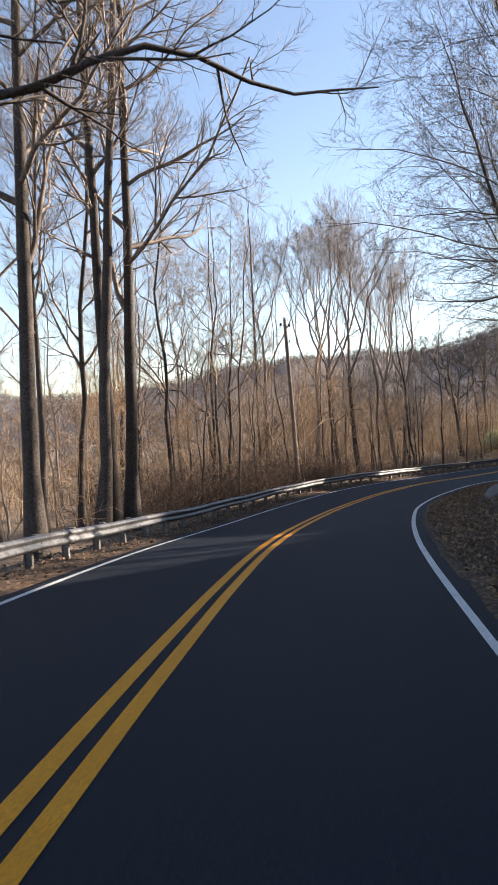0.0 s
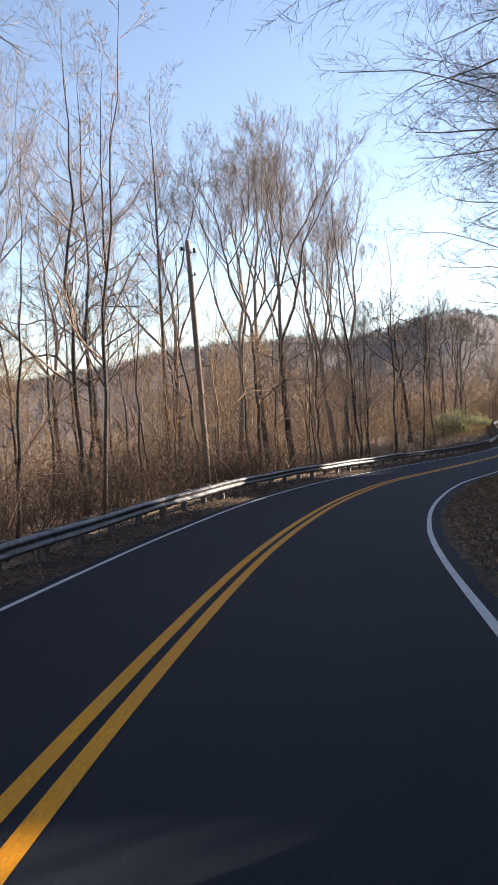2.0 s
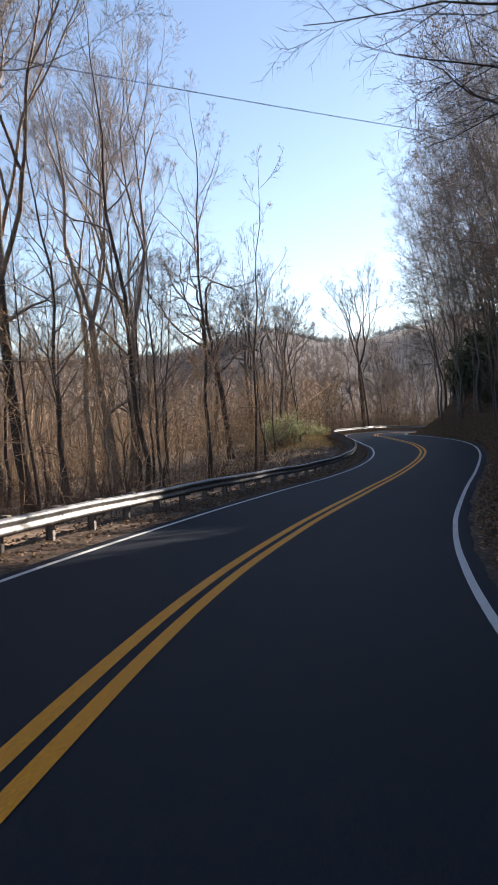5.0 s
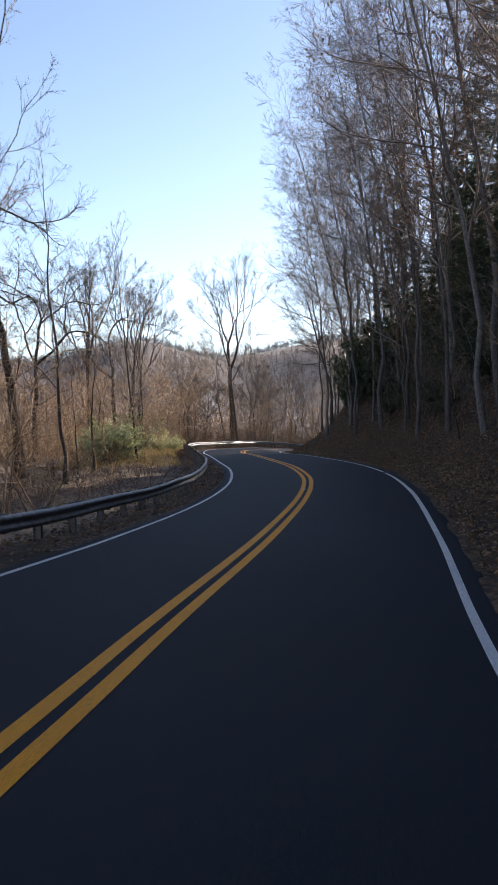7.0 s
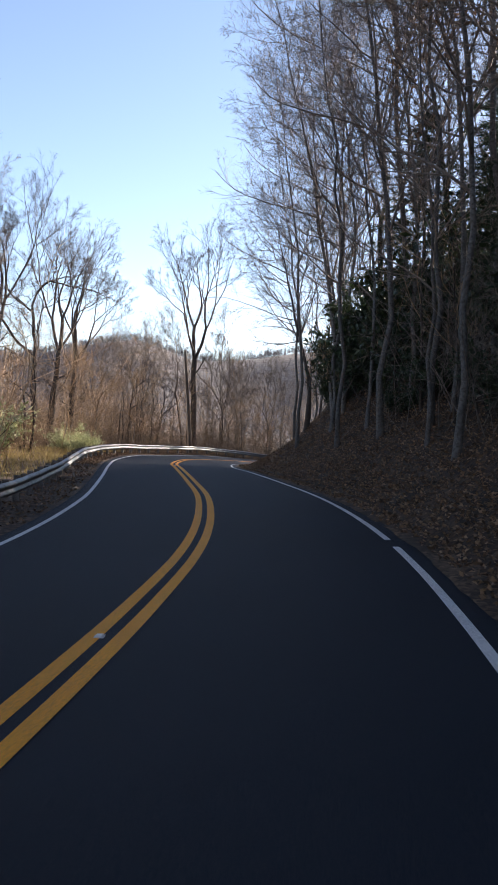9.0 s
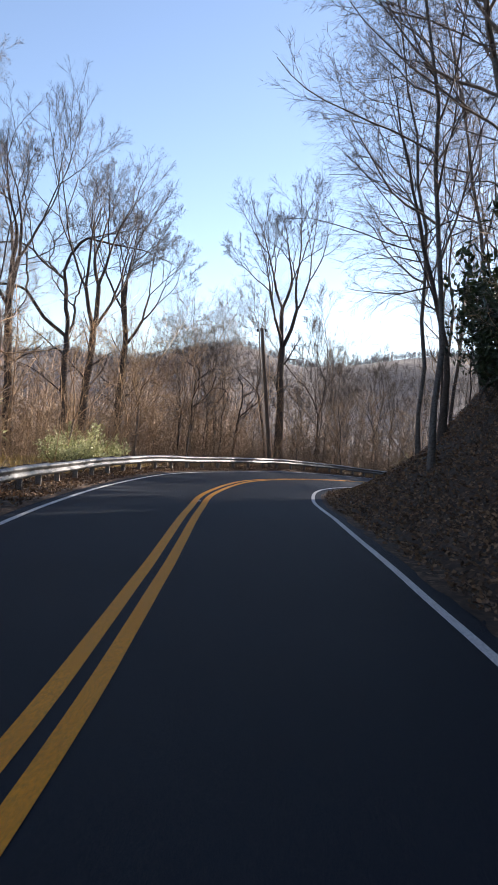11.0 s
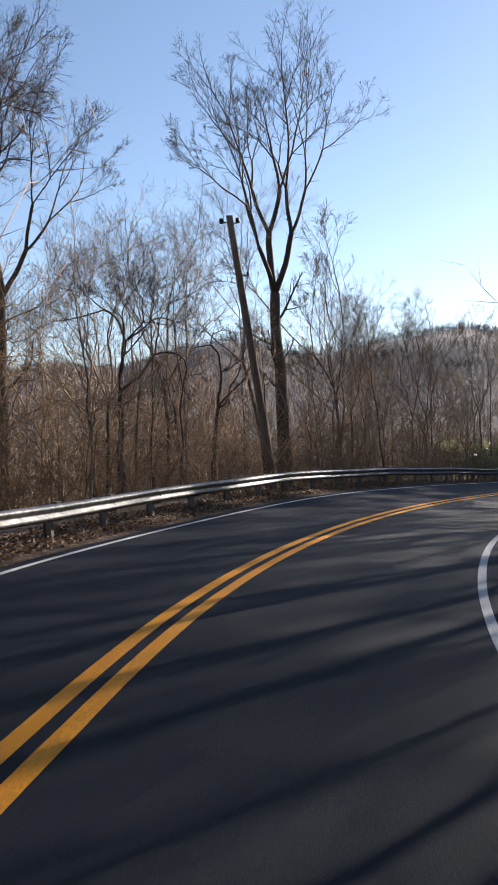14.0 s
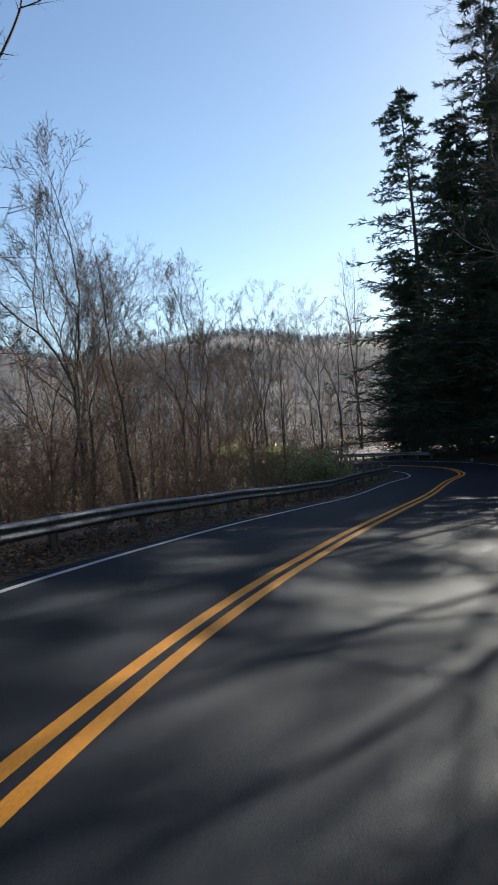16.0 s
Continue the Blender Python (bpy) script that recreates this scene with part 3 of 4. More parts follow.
def grow(seed, height, girth, limbs=18, limb_len=0.24, limb_angle=48, lift=0.14, first=0.35, twigs=(7, 6, 4), lean=(0, 0), wobble=0.03, side=None, thin=0.006, fine=False, slim=1.0, flare=0.7):
    """A bare tree standing at the origin: (trunk groups, crown groups, twigs) for with_twigs()."""
    rng = np.random.default_rng(seed)
    n = 14
    h = height
    u = np.linspace(0, 1, n)
    drift = np.cumsum(rng.normal(0, wobble, (n, 2)), axis=0) * h / n
    bend = np.array(lean)[None] * (u ** 1.4)[:, None] * h
    P = np.column_stack([bend + drift - drift[0], u * h])[None]
    R = (girth * (1 - 0.965 * u) * (1 + flare * np.exp(-u * h / 0.35)))[None]
    P[0, 0, 2] = -0.5
    trunk = [(P, R, 10)]
    crown, fine_twigs = [], []
    A, AR = offshoots(rng, P, R, limbs, first, 0.98, limb_angle, height * limb_len, lift, 9, 0.14, 0.62, 0.5, side)
    AR = AR * slim
    B, BR = offshoots(rng, A, AR, twigs[0], 0.12, 0.95, 40, -0.55, lift * 0.8, 5, 0.11, 0.62, 0.55)
    C, CR = offshoots(rng, B, BR, twigs[1], 0.10, 0.95, 34, -0.62, 0.10, 3 if fine else 2, 0.10, 0.65, 0.5)
    D, DR = offshoots(rng, C, CR, twigs[2] * 3, 0.05, 0.98, 37, -0.72, 0.08, 2, 0.1, 0.7, 0.4)
    crown += [(A, np.maximum(AR, thin * 1.3), 4), (B, np.maximum(BR, thin * 1.1), 3, 1), (C, np.maximum(CR, thin * 0.9), 3, 1)]
    fine_twigs.append((D, thin * 1.9))
    return trunk, crown, fine_twigs


def ramify(seed, height, girth, bole=0.42, levels=6, spread=22, up=0.10, crook=0.10, third=0.25, keep=0.80, lead=0.6, lean=(0, 0), wobble=0.05, sprigs=4, twigs=5, low=3, thin=0.006, flare=0.5):
    """A bare broad-crowned tree whose stem divides again and again into wavering boughs: as grow()."""
    rng = np.random.default_rng(seed)
    n = 14
    h = height * bole
    u = np.linspace(0, 1, n)
    sway = np.cumsum(rng.normal(0, wobble, (n, 2)), axis=0) * h / n
    P = np.column_stack([np.array(lean)[None] * (u ** 1.4)[:, None] * h + sway - sway[0], u * h])[None]
    P[0, 0, 2] = -0.5
    R = (girth * (1 - 0.35 * u) * (1 + flare * np.exp(-u * h / 0.4)))[None]
    trunk, axes = [(P, R, 10)], []
    at, d, r, L = P[0, -1:], unit(P[0, -1:] - P[0, -2:-1]), R[0, -1:], np.array([(height - h) * 0.30])
    for k in range(levels):
        m = len(at)
        phi = rng.uniform(0, 6.28, m)
        A = unit(np.cross(d, np.where(np.abs(d[:, 2:]) > 0.9, np.array([1.0, 0, 0]), np.array([0, 0, 1.0]))))
        B = np.cross(d, A)
        kids = []
        for q, (turn, long, thick) in enumerate(((lead, 0.94, 0.80), (1.2, 0.92, 0.67), (1.1, 0.80, 0.52))):
            i = np.arange(m) if q < 2 or k == 0 else np.flatnonzero(rng.random(m) < third)
            a = np.radians(spread) * turn * rng.uniform(0.65, 1.4, len(i))
            z = phi[i] + (0, 3.1, 1.5)[q] + rng.normal(0, 0.35, len(i))
            nd = np.cos(a)[:, None] * d[i] + np.sin(a)[:, None] * (np.cos(z)[:, None] * A[i] + np.sin(z)[:, None] * B[i])
            kids.append((at[i], nd, r[i] * thick, L[i] * long * (keep if k else 1.0) * rng.uniform(0.78, 1.16, len(i))))
        at, d, r, L = (np.concatenate(c) for c in zip(*kids))
        n = 7 if k < 2 else 5
        pts = [at]
        for _ in range(n - 1):
            pts.append(pts[-1] + d * (L / (n - 1))[:, None])
            d = unit(d + np.array([0, 0, up]) + rng.normal(0, crook * (0.5 if k > levels - 3 else 1.0), d.shape))
        PP, RR = np.stack(pts, axis=1), r[:, None] * np.linspace(1, 0.35 if k == levels - 1 else 0.84, n)[None]
        axes.append((PP, RR))
        at, r = PP[:, -1], RR[:, -1]
    crown, fine_twigs = [], []
    for k, (PP, RR) in enumerate(axes):
        crown.append((PP, np.maximum(RR, thin * 1.2), 7 if k < 2 else 4 if k < 4 else 3))
        if k >= 1:
            C, CR = offshoots(rng, PP, RR, sprigs + (2 if k > levels - 3 else 0), 0.10, 0.98, 44, -0.72 if k > 2 else -0.34, 0.04, 3, 0.05, 0.6, 0.35)
            D, _ = offshoots(rng, C, CR, twigs, 0.10, 0.92, 36, -0.48, 0.05, 2, 0.05, 0.7, 0.5)
            crown.append((C, np.maximum(CR, thin * 0.9), 3, 1))
            fine_twigs.append((D, thin * 1.6))
    if low:
        A, AR = offshoots(rng, P, R, low, 0.45, 0.95, 58, height * 0.17, up * 0.6, 8, 0.17, 0.4, 0.2)
        C, CR = offshoots(rng, A, AR, 7, 0.2, 0.97, 42, -0.5, up, 4, 0.16, 0.6, 0.4)
        D, _ = offshoots(rng, C, CR, 6, 0.1, 0.98, 38, -0.6, 0.08, 2, 0.1, 0.7, 0.4)
        crown += [(A, np.maximum(AR, thin * 1.2), 4), (C, np.maximum(CR, thin), 3, 1)]
        fine_twigs.append((D, thin * 1.6))
    # drawn to the height asked for
    f = height / max(PP[:, :, 2].max() for PP, _ in axes)
    for P_ in [g[0] for g in trunk + crown] + [g[0] for g in fine_twigs]:
        P_ *= f
    return trunk, crown, fine_twigs


def tree(seed, label, bark=None, twig=None, **shape):
    trunk, crown, fine_twigs = (ramify if "bole" in shape else grow)(seed, **shape)
    ob = new("tree")
    tagged(ob, label, "tree")
    piece("trunk", mesh_of("trunk", *tubes(trunk), True), bark or BARK, ob)
    piece("crown", mesh_of("crown", *with_twigs(crown, fine_twigs), True), twig or TWIG, ob)
    return ob


def stand(ob, x, y, turn=0.0, size=1.0, tip=(0.0, 0.0), first=False):
    """Sets a thing, or a copy of it, on the ground."""
    z = float(ground_z(np.array([x]), np.array([y]))[0])
    m = pose(x, y, z, tip[0], tip[1], turn) @ Matrix.Diagonal((size, size, size, 1))
    if first:
        ob.matrix_basis = m
        return ob
    return copy_thing(ob, m)


def leaves(at, way, length, width, rng, fold=0.25):
    """Small folded leaf blades that start at the points at and point along way."""
    n = len(at)
    way = unit(way)
    side = unit(np.cross(way, rng.normal(size=(n, 3))))
    up = np.cross(side, way)
    L = (length * rng.uniform(0.6, 1.25, n))[:, None]
    W = (width * rng.uniform(0.7, 1.2, n))[:, None]
    mid = at + way * L * 0.5
    V = np.stack([at, mid + side * W * 0.5 + up * W * fold, at + way * L, mid - side * W * 0.5 + up * W * fold], axis=1).reshape(-1, 3)
    i = np.arange(n)[:, None] * 4
    return V, np.concatenate([i + np.array([[0, 1, 2]]), i + np.array([[0, 2, 3]])])


def spot(knot, lat):
    j = int(round((knot + 5) * 20))
    return LINE[j, :2] + LEFT[j] * lat


def facing(knot):
    """Degrees by which a thing turns so that its +x side looks across the road from the uphill bank."""
    j = int(round((knot + 5) * 20))
    return math.degrees(math.atan2(LEFT[j, 1], LEFT[j, 0]))


# ---- the large trees of the downhill side ----
rng = np.random.default_rng(11)
LB = "tall bare tree with grey bark just behind the guardrail"
tall = tree(1, LB, height=27, girth=0.23, limbs=20, limb_len=0.30, limb_angle=58, lift=0.10, first=0.26, twigs=(8, 6, 4), side=(0.25, -0.15, 0), thin=0.005, fine=True)
stand(tall, -4.4, 29.8, 0, 1.08, (0, 1.5), first=True)
straight = tree(2, "tall straight bare tree with a slim high crown", height=30, girth=0.22, limbs=22, limb_len=0.19, limb_angle=44, lift=0.15, first=0.40, twigs=(7, 6, 3), thin=0.006, fine=True)
stand(straight, -4.95, 29.3, 40, 1.05, (0, -2), True)
stand(straight, -5.3, 28.5, 160, 1.0, (0, -5))
stand(tall, -5.3, 20.0, 250, 0.9, (0, -1))
stand(straight, -6.8, 27.0, 300, 0.55)
forked = tree(3, "bare tree dividing into several upright stems", height=25.5, girth=0.25, bole=0.36, levels=7, spread=23, up=0.05, crook=0.08, keep=0.84, low=4, third=0.1, sprigs=5, twigs=6)
stand(forked, 10.9, 82.4, 0, 1.14, (0, -3), first=True)
poplar = tree(4, "tall pale poplar with bare ascending limbs", BARK_PALE, height=29, girth=0.30, bole=0.38, levels=7, spread=19, lead=0.5, up=0.06, crook=0.07, keep=0.84, low=4, third=0.1, sprigs=5, twigs=6)
stand(poplar, 17.0, 95.6, 0, 1.0, (0, -5), True)
stand(poplar, 18.1, 96.3, 140, 0.97, (0, -3))
crooked = tree(5, "crooked bare oak with wide limbs", None, BARK, height=17, girth=0.26, bole=0.34, spread=36, up=0.03, crook=0.18, wobble=0.14, low=3, keep=0.84, sprigs=6, twigs=6)
stand(crooked, 27.0, 104.3, 0, 1.0, (0, -6), first=True)
stand(crooked, 33.0, 129.0, 90)
big = tree(16, "large bare tree with a tall rounded crown beyond the bend", None, BARK, height=30, girth=0.43, bole=0.50, levels=8, spread=23, lead=0.5, up=0.045, crook=0.065, low=6, third=0.06, keep=0.85, sprigs=4, twigs=5)
stand(big, 66.7, 163.2, 0, 1.0, (0, -1), first=True)
for ob, x, y, s in ((poplar, 16.5, 104.5, 0.95), (forked, 9.9, 91.0, 1.12), (straight, 1.0, 80.0, 0.95), (forked, 1.8, 85.0, 1.0), (poplar, 7.0, 86.5, 0.98), (crooked, -3.0, 68.2, 0.9),
                    (forked, -6.0, 72.0, 0.85), (straight, 39.5, 137.0, 0.62), (big, 50.7, 155.2, 0.80), (crooked, 46.0, 150.0, 1.15), (big, 46.8, 147.0, 0.76), (big, 42.5, 146.0, 0.82), (forked, 82.2, 188.5, 0.72)):
    stand(ob, x, y, float(rng.uniform(0, 360)), s, (float(rng.normal(0, 1.5)), float(rng.normal(-2, 1.5))))

# trees of the bank that lean far out, with flat fans of fine twigs
leaning = tree(8, "bare tree on the bank with long limbs reaching over the road", None, BARK, height=19, girth=0.17, limbs=24, limb_len=0.40, limb_angle=70, lift=0.02, first=0.28, twigs=(8, 6, 3), lean=(0.24, 0.0), wobble=0.08, side=(0.6, 0, 0.1), thin=0.0055, slim=0.65)
stand(leaning, 22.3, 57.4, 172, 1.0, first=True)
for knot, lat, turn, s in ((2.9, -8.6, 10, 0.85), (3.7, -8.2, -12, 0.95), (4.5, -9.0, 8, 0.9), (15.3, -7.4, -25, 0.72)):
    stand(leaning, *spot(knot, lat), facing(knot) + turn, s)

# a tree beside the start whose long limb reaches over the road
over_trunk, over_crown, over_twigs = grow(77, height=22, girth=0.26, limbs=9, limb_len=0.25, limb_angle=60, lift=0.10, first=0.45, twigs=(6, 5, 3), side=(0.3, 0.3, 0))
u = np.linspace(0, 1, 12)
reach = np.column_stack([10.5 * u, 3.2 * u + 1.2 * u ** 2 + 0.35 * np.sin(u * 9), 7.8 + 4.8 * u - 2.9 * u ** 2 + 0.25 * np.sin(u * 14)])[None]
reach2 = np.column_stack([6.5 * u, 5.0 * u + 0.4 * np.sin(u * 8), 9.0 + 4.8 * u + 0.2 * np.sin(u * 11)])[None]
arms = np.concatenate([reach, reach2])
arm_r = np.linspace(0.12, 0.018, 12)[None].repeat(2, 0)
rr = np.random.default_rng(5)
AB, ABR = offshoots(rr, arms, arm_r, 12, 0.2, 1.0, 50, 2.6, 0.06, 6, 0.16, 0.6, 0.4)
AC, ACR = offshoots(rr, AB, ABR, 6, 0.15, 1.0, 44, -0.5, 0.06, 4, 0.16, 0.65, 0.4)
AD, ADR = offshoots(rr, AC, ACR, 4, 0.15, 1.0, 42, -0.55, 0.02, 3, 0.15, 0.7, 0.3)
overhang = new("tree")
tagged(overhang, "bare roadside tree with a long limb reaching over the road", "tree")
piece("trunk", mesh_of("trunk", *tubes(over_trunk), True), BARK, overhang)
piece("crown", mesh_of("crown", *with_twigs(over_crown + [(arms, arm_r, 7), (AB, ABR, 4), (AC, ACR, 3, 1), (AD, np.maximum(ADR, 0.004), 3, 1)], over_twigs), True), BARK, overhang)
stand(overhang, -7.3, 13.5, 0, 1.0, first=True)

# ---- woodland trees ----
mid = [tree(20 + k, "slender bare woodland tree", height=22 + 2 * k, girth=0.13 + 0.012 * k, limbs=19, limb_len=0.22, limb_angle=46, lift=0.12, first=0.24, twigs=(6, 5, 2), wobble=0.09, thin=0.006) for k in range(3)]
mid += [tree(30 + k, "bare woodland tree with spreading stems", height=22 + 3 * k, girth=0.17, bole=0.32 + 0.08 * k, spread=24 + 3 * k, up=0.04, crook=0.11, wobble=0.09, low=3, keep=0.84, third=0.15, sprigs=5, twigs=5) for k in range(2)]
placed_once = {crooked.name}
taken = []
deep = []          # woodland trees too far in to be told apart


def plant(ob, x, y, turn, size=1.0, tip=(0.0, 0.0)):
    key = ob.name
    stand(ob, x, y, turn, size, tip, key not in placed_once)
    placed_once.add(key)


def grove(ob, x, y, size, lean, limit):
    """Plants a tree, or keeps it for the joined woods when it stands deeper than limit metres from the road."""
    turn, tip = float(rng.uniform(0, 360)), (float(rng.normal(0, lean)), float(rng.normal(-1.2, lean)))
    if nearest(np.array([x]), np.array([y]))[1][0] > limit:
        deep.append((mid[int(rng.integers(3))] if ob in mid else ob, x, y, turn, size, tip))
    else:
        plant(ob, x, y, turn, size, tip)


def scatter(count, lat0, lat1, knot0, knot1, sizes, gap, power=1.0):
    done = tries = 0
    while done < count and tries < count * 30:
        tries += 1
        x, y = spot(rng.uniform(knot0, knot1), lat0 + (lat1 - lat0) * rng.random() ** power)
        _, la = nearest(np.array([x]), np.array([y]))
        if la[0] * lat0 < 0 or abs(la[0]) < abs(lat0) * 0.95 or any((x - a) ** 2 + (y - b) ** 2 < gap * gap for a, b in taken):
            continue
        taken.append((x, y))
        done += 1
        yield x, y, float(rng.uniform(*sizes))


for x, y, s in scatter(26, 9, 40, 3, 8.6, (0.7, 1.1), 2.6, 1.2):
    grove(mid[int(rng.integers(5))], x, y, s, 2, 24)
for x, y, s in scatter(26, 8, 46, 8.6, 20, (0.45, 0.72), 3.0, 1.0):
    grove(mid[int(rng.integers(5))], x, y, s, 2, 24)
for x, y, s in scatter(28, 9, 62, 20, 29, (0.42, 0.72), 2.6, 1.0):
    grove(mid[int(rng.integers(5))], x, y, s, 2, 24)
for k, x, y, s in ((2, 61.5, 166.0, 0.75), (4, 100.0, 216.0, 0.7), (3, 116.0, 221.0, 0.72), (1, 94.5, 200.0, 0.6), (3, 59.0, 160.5, 0.75), (4, 76.0, 175.0, 0.6), (3, 88.0, 195.0, 0.62), (4, 104.0, 205.0, 0.6)):
    plant(mid[k], x, y, float(rng.uniform(0, 360)), s)
plant(mid[4], 65.4, 162.4, -26.0, 0.85, (0.0, -10.0))
for x, y, s in scatter(22, 7.5, 20, 4.5, 12.5, (0.5, 0.85), 2.2):
    plant(mid[int(rng.integers(3))], x, y, float(rng.uniform(0, 360)), s, (float(rng.normal(0, 2.5)), float(rng.normal(-1.5, 2.5))))
for x, y, s in ((121.9, 209.9, 0.85), (127.0, 212.1, 0.95), (132.3, 214.1, 1.1), (136.0, 218.0, 1.15), (130.9, 221.9, 0.8), (118.0, 212.0, 0.75), (112.0, 209.0, 0.7)):
    plant(mid[int(rng.integers(5))], x, y, float(rng.uniform(0, 360)), s)
for q, (x, y, s) in enumerate(((53.2, 146.8, 0.50), (54.5, 152.7, 0.58), (54.7, 149.7, 0.55), (56.4, 155.5, 0.60), (56.3, 151.4, 0.50), (57.6, 152.2, 0.55), (59.5, 157.9, 0.60), (61.8, 161.4, 0.60), (72.3, 168.1, 0.62), (77.2, 172.3, 0.50), (83.3, 175.7, 0.50), (85.5, 183.7, 0.55))):
    plant((mid + [crooked])[(1, 3, 5, 4, 0)[q % 5]] if q < 8 else mid[q % 5], x, y, float(rng.uniform(0, 360)), s, (float(rng.normal(0, 3)), float(rng.normal(-2, 3))))
edge = [tree(26, "bare tree with a fine rounded crown beyond the guardrail", None, BARK, height=23, girth=0.16, bole=0.34, spread=22, up=0.05, crook=0.08, keep=0.84, low=3, third=0.15, sprigs=5, twigs=5, thin=0.011),
        tree(34, "bare tree with several stems beyond the guardrail", None, BARK, height=21, girth=0.17, bole=0.26, spread=24, up=0.04, crook=0.10, keep=0.84, low=2, third=0.15, sprigs=5, twigs=5, thin=0.011)]
for q, (x, y, s) in enumerate(((71.5, 168.6, 0.46), (75.7, 173.3, 0.82), (79.9, 178.0, 0.66), (81.2, 177.3, 0.59), (86.2, 181.4, 0.71), (90.8, 185.6, 0.68), (91.4, 182.9, 0.58), (99.1, 189.7, 0.71), (107.1, 196.2, 0.71), (115.3, 202.4, 0.74), (124.1, 208.0, 0.85), (129.5, 209.9, 1.06), (130.2, 218.6, 0.82))):
    if abs(nearest(np.array([x]), np.array([y]))[1][0]) > 6.5:
        plant(edge[(1, 0, 0)[q % 3]], x, y, float(rng.uniform(0, 360)), min(1.1, 1.12 * s), (float(rng.normal(0, 2)), float(rng.normal(0, 2))))
young = [tree(50 + k, "thin young bare tree in the woods", None, TWIG_RED, height=11 + 2 * k, girth=0.065, limbs=11, limb_len=0.22, limb_angle=46, lift=0.14, first=0.25, twigs=(4, 4, 2), thin=0.006, wobble=0.06) for k in range(3)]
for x, y, s in scatter(55, 8, 40, 17.5, 28, (0.6, 1.1), 1.5, 1.0):
    grove(young[int(rng.integers(3))], x, y, s, 4, 11)
for x, y, s in scatter(80, 6.5, 36, 2, 18, (0.5, 1.1), 1.6, 1.0):
    grove(young[int(rng.integers(3))], x, y, s, 4, 11)


sapling = [tree(160 + k, "slim pale crooked young tree behind the guardrail", BARK_PALE, TWIG_RED, height=8 + 2.5 * k, girth=0.07 + 0.012 * k, bole=0.3, levels=5, spread=27, up=0.04, crook=0.15, wobble=0.16, low=2, keep=0.86, sprigs=3, twigs=4, flare=0.3) for k in range(3)]
for x, y, s in scatter(26, 8, 24, 3, 9, (0.7, 1.15), 1.6, 1.1):
    plant(sapling[int(rng.integers(3))], x, y, float(rng.uniform(0, 360)), s, (float(rng.normal(0, 4)), float(rng.normal(-2, 4))))
for x, y, s in scatter(34, 7, 22, 15.5, 24, (0.6, 1.1), 1.3, 1.2):
    plant(sapling[int(rng.integers(3))], x, y, float(rng.uniform(0, 360)), s, (float(rng.normal(0, 4)), float(rng.normal(-2, 4))))
# added to the right, out of view, to throw more shadow on the road
for x, y, s in scatter(8, -6.5, -15, 17.6, 20.6, (0.75, 1.05), 1.4):
    plant(mid[int(rng.integers(5))], x, y, float(rng.uniform(0, 360)), s, (float(rng.normal(0, 4)), float(rng.normal(0, 4))))


def joined(name, label, material, items):
    V, F3, n = [], [], 0
    for ob, x, y, turn, size, tip in items:
        z = float(ground_z(np.array([x]), np.array([y]))[0])
        m = np.array(pose(x, y, z, tip[0], tip[1], turn) @ Matrix.Diagonal((size, size, size, 1)))
        for child in ob.children:
            me = child.data
            co = np.empty(len(me.vertices) * 3, dtype=np.float32)
            me.vertices.foreach_get("co", co)
            me.calc_loop_triangles()
            tri = np.empty(len(me.loop_triangles) * 3, dtype=np.int32)
            me.loop_triangles.foreach_get("vertices", tri)
            V.append(co.reshape(-1, 3) @ m[:3, :3].T + m[:3, 3])
            F3.append(tri.reshape(-1, 3) + n)
            n += len(V[-1])
    tagged(piece(name, mesh_of(name, np.concatenate(V), np.concatenate(F3)), material), label, "woods", kind="stuff")


# thin trees added mostly out of view for narrow shadow streaks
for x, y, s in scatter(22, -6.5, -14, 15.8, 21.5, (0.8, 1.2), 1.4):
    plant(young[int(rng.integers(3))], x, y, float(rng.uniform(0, 360)), s, (float(rng.normal(0, 4)), float(rng.normal(0, 4))))
for x, y, s in scatter(18, -5.6, -11, 8.6, 14.6, (0.55, 1.0), 1.0):
    plant(young[int(rng.integers(3))], x, y, float(rng.uniform(0, 360)), s, (float(rng.normal(0, 6)), float(rng.normal(0, 6))))
for x, y, s in scatter(24, -8, -16, 0.5, 7.5, (0.7, 1.1), 1.4):
    plant(young[int(rng.integers(3))], x, y, float(rng.uniform(0, 360)), s, (float(rng.normal(0, 4)), float(rng.normal(0, 4))))
joined("deep_woods", "bare winter woods deeper down the slope", TWIG, [d for d in deep if d[0] in mid])
joined("young_woods", "thin young bare trees crowding the slope", TWIG_RED, [d for d in deep if d[0] in young])

# trees of the uphill bank, reaching out over the road
bank = [tree(40 + k, "slim bare tree leaning out from the leafy bank", BARK_SMOOTH, height=21 + 2 * k, girth=0.085 + 0.014 * k, flare=0.35, limbs=22, limb_len=0.24, limb_angle=52, lift=0.11, first=0.26, twigs=(7, 6, 2),
             side=(0.38, 0, 0), lean=(0.13, 0.0), wobble=0.12, thin=0.0065) for k in range(3)]
